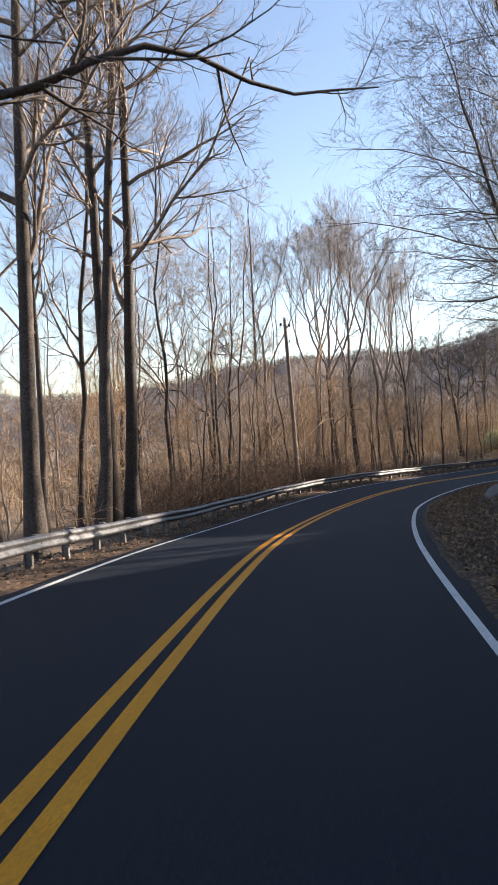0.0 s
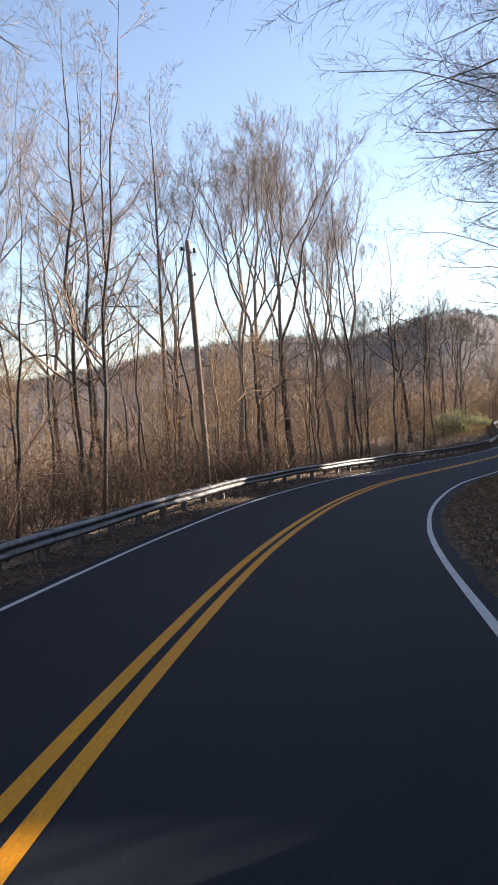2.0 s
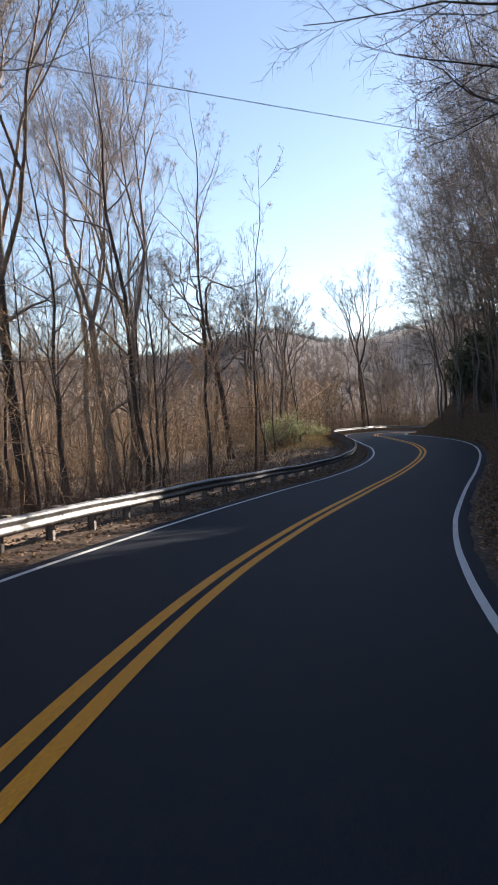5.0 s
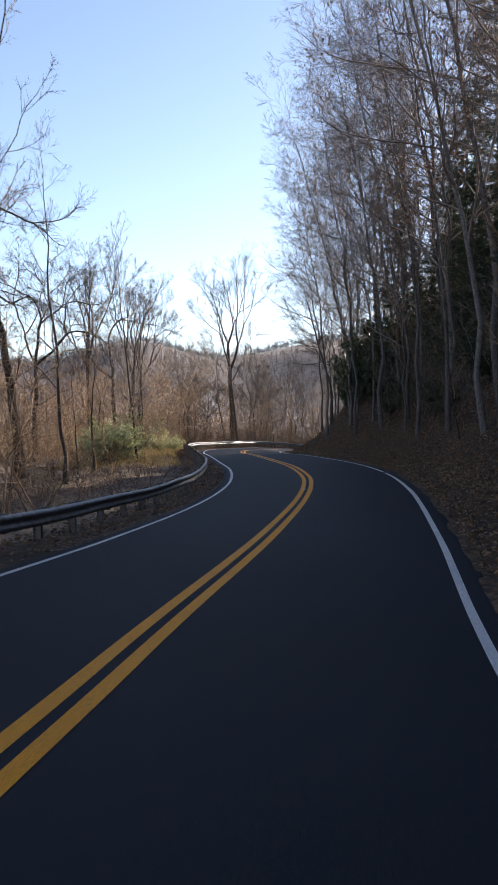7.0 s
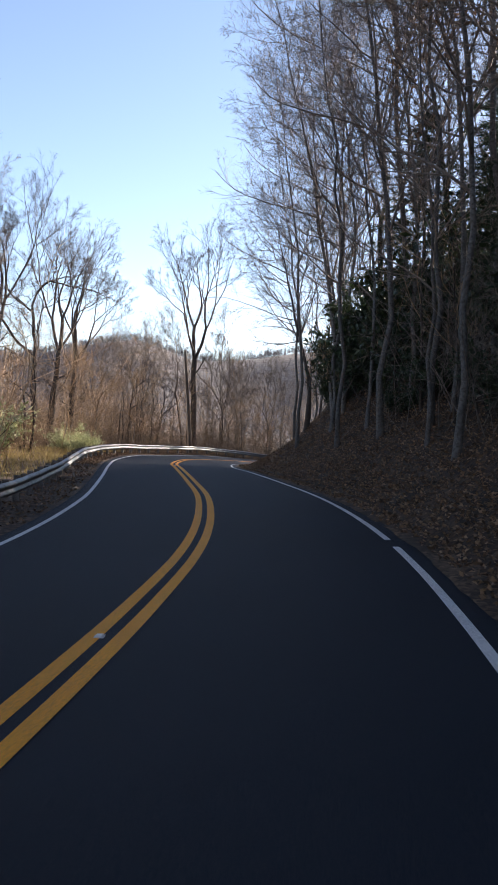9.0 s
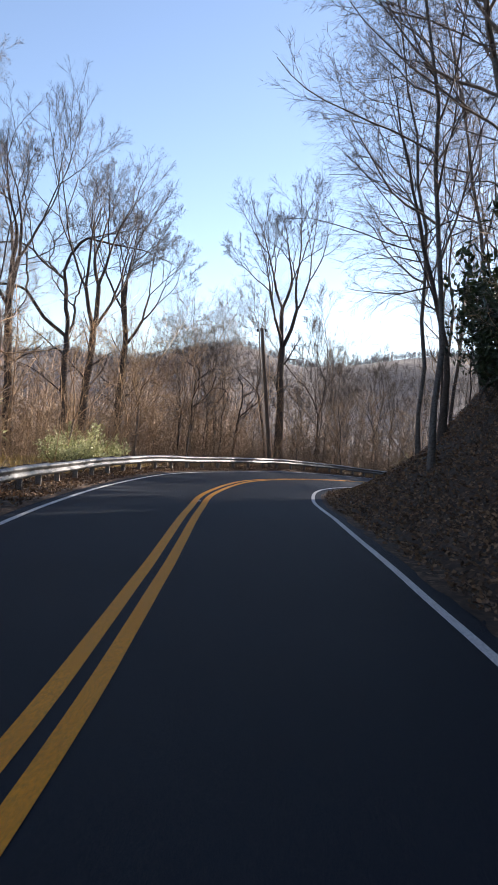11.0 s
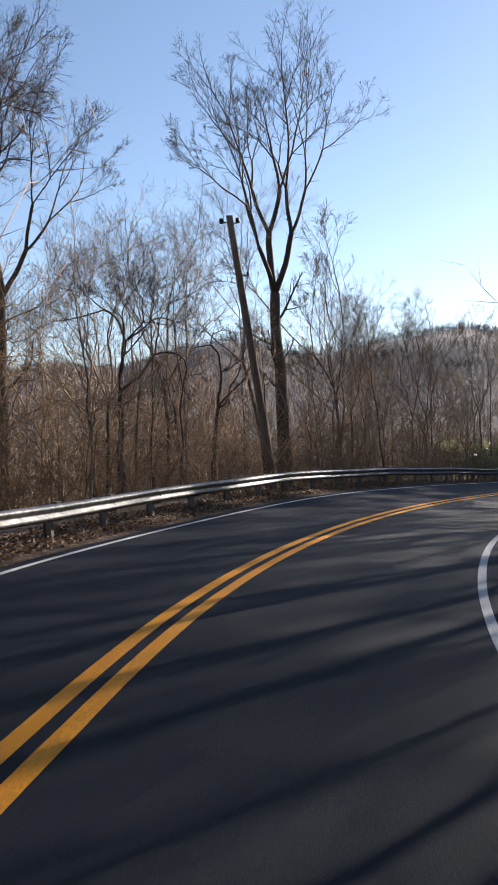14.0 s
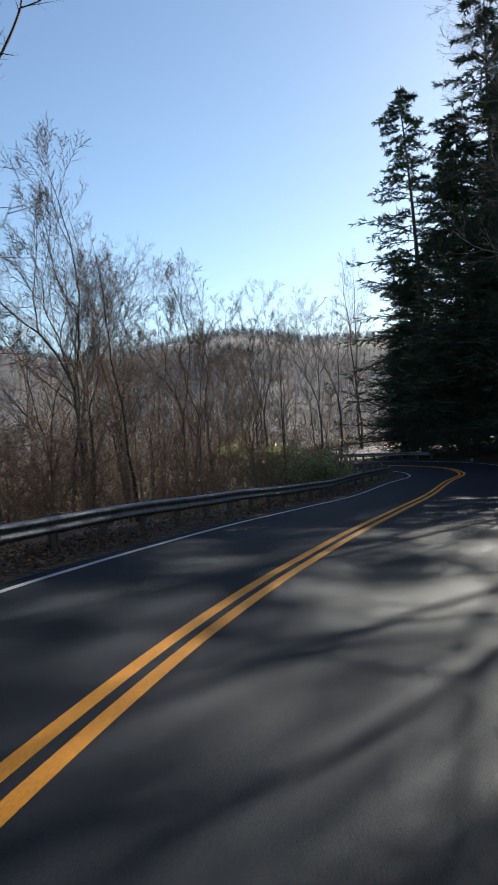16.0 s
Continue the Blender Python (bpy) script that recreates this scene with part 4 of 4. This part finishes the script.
for knot, lat, k, s in ((9.4, -6.6, 0, 0.94), (10.0, -8.5, 1, 1.06), (10.6, -6.4, 2, 1.00), (11.1, -9.5, 0, 1.18), (11.6, -7.0, 1, 0.94), (12.0, -8.2, 2, 1.12), (12.2, -6.2, 0, 0.83), (12.6, -9.6, 1, 1.24),
                        (12.9, -6.6, 2, 1.06), (13.1, -8.0, 0, 1.12), (13.4, -6.0, 1, 0.89), (13.6, -9.0, 2, 1.18), (13.9, -6.6, 0, 1.06), (14.2, -7.8, 1, 1.00), (14.5, -6.1, 2, 0.83), 
                        (15.3, -9.2, 2, 1.06), (15.9, -7.0, 1, 0.94), (16.5, -9.5, 2, 1.00), (4.0, -9.6, 2, 1.0), (5.3, -9.0, 0, 1.0), (5.9, -9.2, 2, 1.0), (13.3, -6.9, 0, 0.95), (14.0, -7.0, 2, 0.95), (12.4, -6.9, 1, 0.95), (9.8, -7.4, 1, 1.18), (10.9, -7.6, 2, 1.24), (11.8, -5.9, 0, 1.18), (17.4, -7.0, 1, 0.90), (18.4, -8.5, 2, 0.95), (19.3, -7.0, 0, 0.90), (20.4, -8.0, 1, 0.95), (21.6, -7.0, 2, 0.90), (22.6, -8.0, 0, 0.90),
                        (7.6, -8.8, 0, 0.95), (8.4, -7.2, 2, 0.85), (3.2, -9.5, 1, 1.00), (2.0, -11.0, 2, 1.00), (0.8, -9.5, 0, 1.00)):
    x, y = spot(knot, lat)
    taken.append((x, y))
    plant(bank[k], x, y, facing(knot) + float(rng.normal(0, 22)), s, (float(rng.normal(0, 2)), float(rng.normal(0, 2))))
for x, y, s in scatter(9, -8.5, -15, 8.5, 16.5, (0.9, 1.2), 2.2, 1.0):
    plant(mid[int(rng.integers(5))], x, y, float(rng.uniform(0, 360)), s, (float(rng.normal(0, 3)), float(rng.normal(0, 3))))
# further trees added out of view, so that bare crowns dapple the road
for x, y, s in scatter(24, -9, -22, 16.5, 22, (0.8, 1.1), 1.9, 1.0):
    plant(mid[int(rng.integers(5))], x, y, float(rng.uniform(0, 360)), s, (float(rng.normal(0, 3)), float(rng.normal(0, 3))))
for x, y, s in scatter(16, -10, -30, -1, 8.5, (0.4, 0.65), 1.8, 1.2):
    plant(mid[int(rng.integers(5))], x, y, float(rng.uniform(0, 360)), s, (float(rng.normal(0, 3)), float(rng.normal(0, 3))))


# a few bank trees that keep some dry leaves
shape = dict(height=22, girth=0.10, flare=0.35, limbs=20, limb_len=0.25, limb_angle=55, lift=0.08, first=0.3, twigs=(7, 5, 2), side=(0.4, 0, 0), lean=(0.10, 0.0), wobble=0.05, thin=0.0065)
leafy_tree = tree(47, "slim bank tree still holding a few dry brown leaves", BARK_SMOOTH, **shape)
r = np.random.default_rng(47)
tips = np.concatenate([P[:, -1] for P, _ in grow(47, **shape)[2]])
tips = tips[tips[:, 2] > 8]
tips = tips[np.sin(tips[:, 0] * 1.3) + np.sin(tips[:, 1] * 1.7 + tips[:, 2]) > 0.7]
tips = tips[r.permutation(len(tips))[:900]]
piece("leaves", mesh_of("leaves", *leaves(tips, r.normal(0, 1, tips.shape) - np.array([0, 0, 0.6]), 0.15, 0.10, r)), LITTER, next(o for o in leafy_tree.children if o.name.startswith("crown")), "dry brown leaves")
for knot, lat, s in ((11.3, -6.3, 1.0), (12.4, -7.6, 1.05), (10.4, -7.8, 1.1)):
    plant(leafy_tree, *spot(knot, lat), facing(knot) + float(rng.normal(0, 20)), s)


# ---- conifers ----
def conifer(seed, height, girth, spread):
    r = np.random.default_rng(seed)
    u = np.linspace(0, 1, 10)
    P = np.column_stack([0.02 * height * np.sin(u * 3), 0 * u, u * height])[None]
    P[0, 0, 2] = -0.5
    R = (girth * (1 - 0.93 * u))[None]
    B, BR = offshoots(r, P, R, 150, 0.03, 0.99, 86, spread, 0.03, 5, 0.06, 0.35, 0.84)
    B[:, :, 2] -= (np.linspace(0, 1, 5) ** 2 * 0.07 * spread)[None]
    C, CR = offshoots(r, B, BR, 14, 0.10, 1.0, 50, -0.30, 0.0, 2, 0.08, 0.6, 0.5)
    C[:, 1, 2] = C[:, 0, 2] + (C[:, 1, 2] - C[:, 0, 2]) * 0.35
    f = r.random((len(C), 16, 1))
    tips = (C[:, :1] * (1 - f) + C[:, 1:] * f).reshape(-1, 3)
    ways = np.repeat(unit(C[:, -1] - C[:, 0]), 16, axis=0)
    ways = unit(ways + r.normal(0, 0.45, ways.shape) + np.array([0, 0, -0.05]))
    ob = new("conifer_tree")
    tagged(ob, "tall dark green conifer with layered drooping branches", "tree", "conifers above the road")
    piece("trunk", mesh_of("trunk", *tubes([(P, R, 8)]), True), BARK, ob)
    V, F = with_twigs([(B, BR, 3, 1)], [(C, 0.02)])
    bough = piece("bough", mesh_of("bough", V, F), BARK, ob)
    piece("needles", mesh_of("needles", *blades(tips, ways, 0.37, 0.066, r)), NEEDLES, bough, "dark green needles")
    return ob


pines = [conifer(60, 27, 0.30, 7.6), conifer(61, 22, 0.24, 6.6)]
# (94, 138) and (104, 157) stand out of view, added to shade the road
for q, (x, y, s) in enumerate(((118.0, 184.0, 1.0), (120.0, 193.0, 0.95), (113.0, 174.5, 1.35), (119.0, 178.0, 1.45), (124.0, 188.0, 1.1), (107.0, 167.5, 1.0), (114.0, 167.0, 1.2),
                               (113.4, 181.0, 0.5), (115.0, 189.0, 0.45), (110.5, 171.0, 0.5), (58.0, 104.0, 0.85), (62.0, 110.5, 0.8), (58.0, 96.0, 0.75), (53.5, 108.0, 0.55),
                               (94.0, 138.0, 0.8), (104.0, 157.0, 0.72), (25.0, 52.0, 0.6), (112.0, 178.0, 1.35), (116.0, 171.0, 0.9), (121.0, 183.0, 0.9), (116.5, 188.0, 1.3), (110.0, 166.0, 0.8), (127.0, 195.0, 0.9), (107.5, 171.5, 0.3), (110.0, 175.0, 0.32), (112.0, 179.5, 0.3), (105.0, 167.0, 0.3), (109.0, 175.5, 0.35), (110.3, 179.5, 0.36), (111.5, 183.5, 0.4), (113.0, 187.5, 0.42), (117.0, 188.5, 0.85), (121.0, 178.0, 1.3), (126.0, 185.0, 1.35), (116.0, 176.0, 1.1), (119.0, 190.0, 0.95), (112.5, 170.0, 1.4))):
    taken.append((x, y))
    plant(pines[q % 2], x, y, float(rng.uniform(0, 360)), s)
for knot, lat, s in ((10.7, -10.5, 0.42), (11.5, -9.5, 0.5), (12.3, -10.5, 0.5), (13.0, -11.5, 0.55)):
    plant(pines[1], *spot(knot, lat), float(rng.uniform(0, 360)), s)


# ---- evergreen shrubs ----
def laurel(seed, label, leaf=None):
    r = np.random.default_rng(seed)
    n = 26
    a = r.uniform(0, 6.28, n)
    d = unit(np.column_stack([np.cos(a), np.sin(a), r.uniform(0.7, 2.2, n)]))
    t = np.linspace(0, 1, 5)[None, :, None]
    P = np.column_stack([r.normal(0, 0.35, (n, 2)), np.full(n, -0.1)])[:, None] + d[:, None] * t * r.uniform(1.2, 2.3, n)[:, None, None]
    R = np.full((n, 1), 0.022) * np.linspace(1, 0.4, 5)[None]
    B, BR = offshoots(r, P, R, 7, 0.3, 1.0, 48, -0.35, 0.1, 4, 0.15, 0.6, 0.3)
    ends = B[:, 1:].reshape(-1, 3)
    at = np.repeat(ends, 5, axis=0) + r.normal(0, 0.05, (len(ends) * 5, 3))
    w = unit(r.normal(0, 1, at.shape) + np.array([0, 0, 0.35]))
    ob = new("laurel_shrub")
    tagged(ob, label, "shrub", "evergreen shrubs")
    framework = piece("framework", mesh_of("framework", *tubes([(P, R, 3, 1), (B, BR, 3, 1)])), BARK, ob)
    piece("foliage", mesh_of("foliage", *leaves(at, w, 0.19, 0.07, r)), leaf or LAUREL, framework, "oval evergreen leaves")
    return ob


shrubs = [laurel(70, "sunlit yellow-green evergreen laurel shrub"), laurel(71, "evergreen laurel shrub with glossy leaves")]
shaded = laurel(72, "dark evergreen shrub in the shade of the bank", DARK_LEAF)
for x, y, s in ((34.3, 112.5, 1.5), (33.3, 110.9, 1.1), (35.3, 114.4, 1.1), (38.3, 125.3, 1.2), (36.3, 116.0, 0.8), (43.8, 129.6, 0.6), (45.0, 132.5, 0.6), (46.6, 135.0, 0.6), (44.0, 127.0, 0.55), (86.5, 167.5, 0.6), (84.5, 169.0, 0.8), (88.5, 173.5, 0.7),
                (84.0, 165.5, 0.7), (108.0, 199.5, 0.9), (110.0, 211.0, 1.0), (99.0, 183.0, 0.8)):
    plant(shrubs[int(rng.integers(2))], x, y, float(rng.uniform(0, 360)), s)
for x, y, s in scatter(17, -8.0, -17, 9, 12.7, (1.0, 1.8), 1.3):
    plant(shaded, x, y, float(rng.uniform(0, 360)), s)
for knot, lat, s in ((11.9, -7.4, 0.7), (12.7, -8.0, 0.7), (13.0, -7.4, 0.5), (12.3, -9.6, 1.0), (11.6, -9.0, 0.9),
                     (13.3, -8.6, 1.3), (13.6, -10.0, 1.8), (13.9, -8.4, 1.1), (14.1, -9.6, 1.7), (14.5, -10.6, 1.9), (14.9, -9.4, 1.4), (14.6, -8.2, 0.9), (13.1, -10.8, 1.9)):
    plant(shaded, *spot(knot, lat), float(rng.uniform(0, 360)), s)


# ---- undergrowth, brush and far woods ----
def land(r, count, lat0, lat1, knot0, knot1, keep=5.6):
    j = r.integers(int((knot0 + 5) * 20), int((knot1 + 5) * 20), count)
    lat = r.uniform(min(lat0, lat1), max(lat0, lat1), count)
    xy = LINE[j, :2] + LEFT[j] * lat[:, None]
    _, la = nearest(xy[:, 0], xy[:, 1])
    xy = xy[(la * lat0 > 0) & (np.abs(la) > keep)]
    return np.column_stack([xy, ground_z(xy[:, 0], xy[:, 1])])


def stems(r, at, low, high, arms, thick, lean=0.36, droop=0.05):
    n = len(at)
    h = r.uniform(low, high, n)
    d = unit(np.column_stack([r.normal(0, lean, (n, 2)), np.ones(n)]))
    t = np.linspace(0, 1, 4)
    bow = r.normal(0, 0.24, (n, 1, 3)) * np.array([1, 1, 0.0])
    P = at[:, None] + d[:, None] * (t[None, :, None] * h[:, None, None]) + bow * (t ** 2)[None, :, None] * h[:, None, None] - np.array([0, 0, 0.1])
    R = (thick * (0.4 + 0.6 * h / high))[:, None] * np.linspace(1, 0.25, 4)[None]
    B, BR = offshoots(r, P, R, arms, 0.15, 1.0, 56, -0.48, droop, 4, 0.26, 0.6, 0.4)
    C, CR = offshoots(r, B, BR, 7, 0.1, 1.0, 44, -0.6, 0.05, 2, 0.1, 0.7, 0.3)
    return with_twigs([(P, R, 3, 1), (B, np.maximum(BR, thick * 0.26), 3, 1)], [(C, thick * 0.5)])


def brush(name, label, material, seed, *sets):
    r = np.random.default_rng(seed)
    V, F, n = [], [], 0
    for (count, lat0, lat1, k0, k1), (low, high, arms, thick) in sets:
        v, f = stems(r, land(r, count, lat0, lat1, k0, k1), low, high, arms, thick)
        V.append(v)
        F += [g + n for g in f]
        n += len(v)
    ob = piece(name, mesh_of(name, np.concatenate(V), F), material)
    tagged(ob, label, "undergrowth", kind="stuff")


brush("undergrowth", "thin bare saplings and tan underbrush on the valley side", TWIG_RED, 90,
      ((460, 6, 30, 2, 20), (1.5, 6.0, 7, 0.030)), ((240, 9, 40, 2, 20), (4.0, 9.0, 8, 0.050)), ((420, 8, 50, 20, 29), (1.5, 5.0, 6, 0.030)))
brush("thicket", "dense dark brown bramble thicket behind the guardrail", BRAMBLE, 91,
      ((950, 5.9, 11, 3.4, 6.6), (1.0, 3.0, 7, 0.015)), ((160, 5.7, 9.5, 6.6, 7.6), (0.8, 2.0, 6, 0.012)), ((520, 5.6, 13, 7.6, 12.6), (0.5, 1.9, 6, 0.011)))
brush("brushwood", "dense reddish-brown brush beyond the guardrail", TWIG_RED, 92,
      ((900, 6.0, 20, 17.0, 23.6), (1.2, 4.6, 7, 0.026)), ((300, 8, 20, 14.5, 17.2), (1.0, 3.4, 7, 0.022)))
brush("bank_saplings", "thin bare saplings on the shaded bank", TWIG, 93,
      ((260, -5.2, -20, 0, 20), (1.0, 6.0, 5, 0.018)), ((260, -6.6, -14, 10.4, 13.0), (1.5, 5.5, 6, 0.024)))

def far_trees(r, count, d0, d1, power, clear, low, high, arms, reach, twigs, gauge):
    """Bare trees of the far slopes, many in one mesh."""
    D = d0 * ((d1 / d0) ** (r.random(count) ** power))
    az = np.radians(r.uniform(-30, 64, count))
    fx, fy = 40 + D * np.sin(az), 60 + D * np.cos(az)
    _, la = nearest(fx, fy)
    fx, fy = fx[la > clear], fy[la > clear]
    at = np.column_stack([fx, fy, land_z(fx, fy)])
    n = len(at)
    h = r.uniform(low, high, n)
    t = np.linspace(0, 1, 3)
    P = at[:, None] + np.column_stack([r.normal(0, 0.11, (n, 2)), np.ones(n)])[:, None] * (t[None, :, None] * h[:, None, None])
    R = r.uniform(0.09, 0.19, n)[:, None] * np.linspace(1, 0.25, 3)[None]
    B, BR = offshoots(r, P, R, arms, 0.3, 0.98, 48, reach, 0.10, 2, 0.05, 0.5, 0.5)
    if not twigs:
        return with_twigs([(P, R, 3, 1)], [(B, gauge)])
    C, CR = offshoots(r, B, BR, twigs, 0.1, 0.95, 38, -0.5, 0.1, 2, 0.05, 0.6, 0.4)
    return with_twigs([(P, R, 3, 1)], [(B, gauge * 1.4), (C, gauge)])


r = np.random.default_rng(95)
valley_woods = piece("valley_woods", mesh_of("valley_woods", *far_trees(r, 6800, 58, 430, 0.85, 34, 10, 20, 10, 5.2, 5, 0.075)), FAR_BARK)
tagged(valley_woods, "dense bare winter woods in the valley", "woods", kind="stuff")
far_woods = piece("far_woods", mesh_of("far_woods", *far_trees(r, 7500, 380, 950, 0.9, 48, 8, 13, 20, 4.0, 0, 0.20)), HAZED_BARK)
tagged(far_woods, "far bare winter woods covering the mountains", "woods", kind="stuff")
ridge_woods = piece("ridge_woods", mesh_of("ridge_woods", *far_trees(r, 11500, 900, 1290, 1.0, 48, 5, 9, 12, 3.2, 0, 0.36)), HAZED_BARK)
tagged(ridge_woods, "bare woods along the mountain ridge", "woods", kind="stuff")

# the hillside above the road
r = np.random.default_rng(99)
n = 1100
j = r.integers(100, len(LINE) - 60, n)
xy = LINE[j, :2] - LEFT[j] * (15 + 75 * r.random(n) ** 1.2)[:, None] + r.normal(0, 2, (n, 2))
_, la = nearest(xy[:, 0], xy[:, 1])
xy = xy[la < -14]
at = np.column_stack([xy, ground_z(xy[:, 0], xy[:, 1]) - 0.3])
n = len(at)
h = r.uniform(3.5, 7.5, n)
t = np.linspace(0, 1, 3)
P = at[:, None] + np.column_stack([r.normal(0, 0.08, (n, 2)), np.ones(n)])[:, None] * (t[None, :, None] * h[:, None, None])
R = r.uniform(0.05, 0.09, n)[:, None] * np.linspace(1, 0.25, 3)[None]
B, BR = offshoots(r, P, R, 10, 0.25, 0.98, 45, 3.0, 0.10, 2, 0.05, 0.5, 0.4)
C, CR = offshoots(r, B, BR, 4, 0.1, 0.95, 38, -0.5, 0.1, 2, 0.05, 0.6, 0.4)
hill_woods = piece("hill_woods", mesh_of("hill_woods", *with_twigs([(P, R, 3, 1)], [(B, 0.05), (C, 0.03)])), TWIG)
tagged(hill_woods, "bare woods on the hillside above the road", "woods", kind="stuff")

# ---- dry grass and fallen leaves ----
r = np.random.default_rng(96)
at = np.concatenate([land(r, 7000, 5.4, 13, 12.8, 16.6, 5.0), land(r, 2500, 5.0, 9, 20, 27, 5.0)])
w = np.column_stack([r.normal(0, 0.35, (len(at), 2)), np.ones(len(at))])
grass = piece("dry_grass", mesh_of("dry_grass", *leaves(at - np.array([0, 0, 0.03]), w, 0.42, 0.022, r)), GRASS)
tagged(grass, "dry golden grass beyond the guardrail", "grass", kind="stuff")


def litter(name, seed, label, *sets):
    r = np.random.default_rng(seed)
    pts = []
    for count, lat0, lat1, k0, k1 in sets:
        j = r.integers(int((k0 + 5) * 20), int((k1 + 5) * 20), count)
        lat = r.uniform(min(lat0, lat1), max(lat0, lat1), count)
        xy = LINE[j, :2] + way[j] * r.uniform(-0.25, 0.25, count)[:, None] + LEFT[j] * lat[:, None]
        z = ground_z(xy[:, 0], xy[:, 1])
        on_verge = (lat > 0) & (lat < 5.1) | (lat < 0) & (lat > -4.15)
        z = np.where(on_verge, LINE[j, 2] + LINE[j, 3] * lat + 0.015, z + 0.02)
        pts.append(np.column_stack([xy, z]))
    at = np.concatenate(pts)
    w = np.column_stack([r.normal(0, 1, (len(at), 2)), r.uniform(-0.1, 0.6, len(at))])
    ob = piece(name, mesh_of(name, *leaves(at, w, 0.095, 0.06, r)), LITTER)
    tagged(ob, label, "leaf litter", kind="stuff")


litter("leaf_litter", 97, "curled brown fallen leaves on the bank", (34000, -3.7, -9.0, 0, 17), (16000, -3.65, -5.2, 0, 20), (30000, -4.5, -11.0, 8.5, 15.5))
litter("leaf_drift", 98, "brown fallen leaves drifted under the guardrail", (12000, 3.45, 5.6, -1, 22), (9000, 3.6, 5.8, 14, 19))


# ---- poles, cable, markers ----
def utility_pole(base, top, label, arms):
    base, top = Vector(base), Vector(top)
    ob = new("utility_pole")
    tagged(ob, label, "utility pole", "utility poles")
    z = float(ground_z(np.array([base.x]), np.array([base.y]))[0])
    up = (top - base).normalized()
    ln = (top - base).length + (base.z - z)
    ob.matrix_basis = Matrix.Translation(base - up * (base.z - z)) @ Vector((0, 0, 1)).rotation_difference(up).to_matrix().to_4x4()
    u = np.linspace(0, 1, 10)
    P = np.column_stack([0.01 * np.sin(u * 5), 0 * u, -0.4 + u * (ln + 0.4)])[None]
    R = (0.155 - 0.05 * u)[None]
    V, F = tubes([(P, R, 14)])
    cap = np.arange(len(V) - 14, len(V))[None]
    piece("pole", mesh_of("pole", V, F + [cap], True), POLE_WOOD, ob)
    for dx, dz, size in arms:
        bm = bmesh.new()
        bmesh.ops.create_cone(bm, cap_ends=True, segments=10, radius1=size, radius2=size * 0.8, depth=size * 2.4, matrix=Matrix.Translation((dx, 0, ln - dz)))
        insulator = part("insulator", bm, BLACK, None, "dark insulator")
        bm = bmesh.new()
        bmesh.ops.create_cube(bm, size=1, matrix=Matrix.Translation((dx / 2, 0, ln - dz - size)) @ Matrix.Diagonal((abs(dx) + 0.05, 0.04, 0.04, 1)))
        insulator.parent = part("bracket", bm, POST_STEEL, ob)
    return ob


utility_pole((3.0, 52.4, -1.93), (2.66, 53.3, 8.8), "weathered wooden utility pole with insulators near the top", ((0.26, 0.45, 0.08), (-0.28, 0.35, 0.07), (0.2, 1.5, 0.05)))
utility_pole((59.3, 146.2, -2.2), (57.2, 143.6, 6.0), "short leaning wooden utility pole beside a large tree", ((0.24, 0.2, 0.07), (-0.3, 0.12, 0.07), (0.3, 1.9, 0.05)))

u = np.linspace(0, 1, 24)
for a, b, sag in (((2.7, 53.6, 4.45), (27.0, 57.1, 3.8), 0.25), ((2.8, 53.4, 8.75), (26.0, 56.0, 3.6), 0.5)):
    a, b = np.array(a), np.array(b)
    P = (a + (b - a) * u[:, None] - np.column_stack([0 * u, 0 * u, sag * np.sin(np.pi * u)]))[None]
    cable = piece("overhead_cable", mesh_of("overhead_cable", *tubes([(P, np.full((1, 24), 0.0055), 5)]), True), BLACK)
    tagged(cable, "thin dark overhead cable slung from the pole across the road", "cable", "overhead cables")


def marker(knot):
    ob = new("pavement_marker")
    tagged(ob, "small raised reflective marker between the yellow lines", "road marker", "road markers")
    j = int(round((knot + 5) * 20))
    bm = bmesh.new()
    bmesh.ops.create_cone(bm, cap_ends=True, segments=4, radius1=0.062, radius2=0.04, depth=0.022, matrix=Matrix.Translation((0, 0, 0.011)) @ Matrix.Rotation(radians(45), 4, "Z"))
    part("body", bm, REFLECTOR, ob)
    bm = bmesh.new()
    bmesh.ops.create_cube(bm, size=1, matrix=Matrix.Translation((0, -0.038, 0.011)) @ Matrix.Rotation(radians(35), 4, "X") @ Matrix.Diagonal((0.05, 0.006, 0.02, 1)))
    part("lens", bm, WHITE, ob)
    ob.matrix_basis = pose(LINE[j, 0], LINE[j, 1], LINE[j, 2] + 0.021, 0, 0, facing(knot) - 90)


for k in (10.3, 14.4):
    marker(k)


def boulder(x, y, size, seed):
    """A weathered stone half sunk in the bank."""
    bm = bmesh.new()
    bmesh.ops.create_icosphere(bm, subdivisions=3, radius=size)
    r = random.Random(seed)
    push = [(Vector((r.gauss(0, 1), r.gauss(0, 1), r.gauss(0, 1))).normalized(), r.uniform(0.55, 0.9)) for _ in range(9)]
    for v in bm.verts:
        for n, d in push:
            over = v.co.dot(n) - d * size
            if over > 0:
                v.co -= n * over * 0.9
        v.co = Vector((v.co.x * 1.25, v.co.y, v.co.z * 0.75))
    stone = part("boulder", bm, STONE, None)
    tagged(stone, "pale grey weathered boulder half sunk in the leafy bank", "boulder")
    stone.matrix_basis = pose(x, y, float(ground_z(np.array([x]), np.array([y]))[0]) + size * 0.2, 6, -8, 40)


boulder(8.3, 27.6, 0.42, 4)
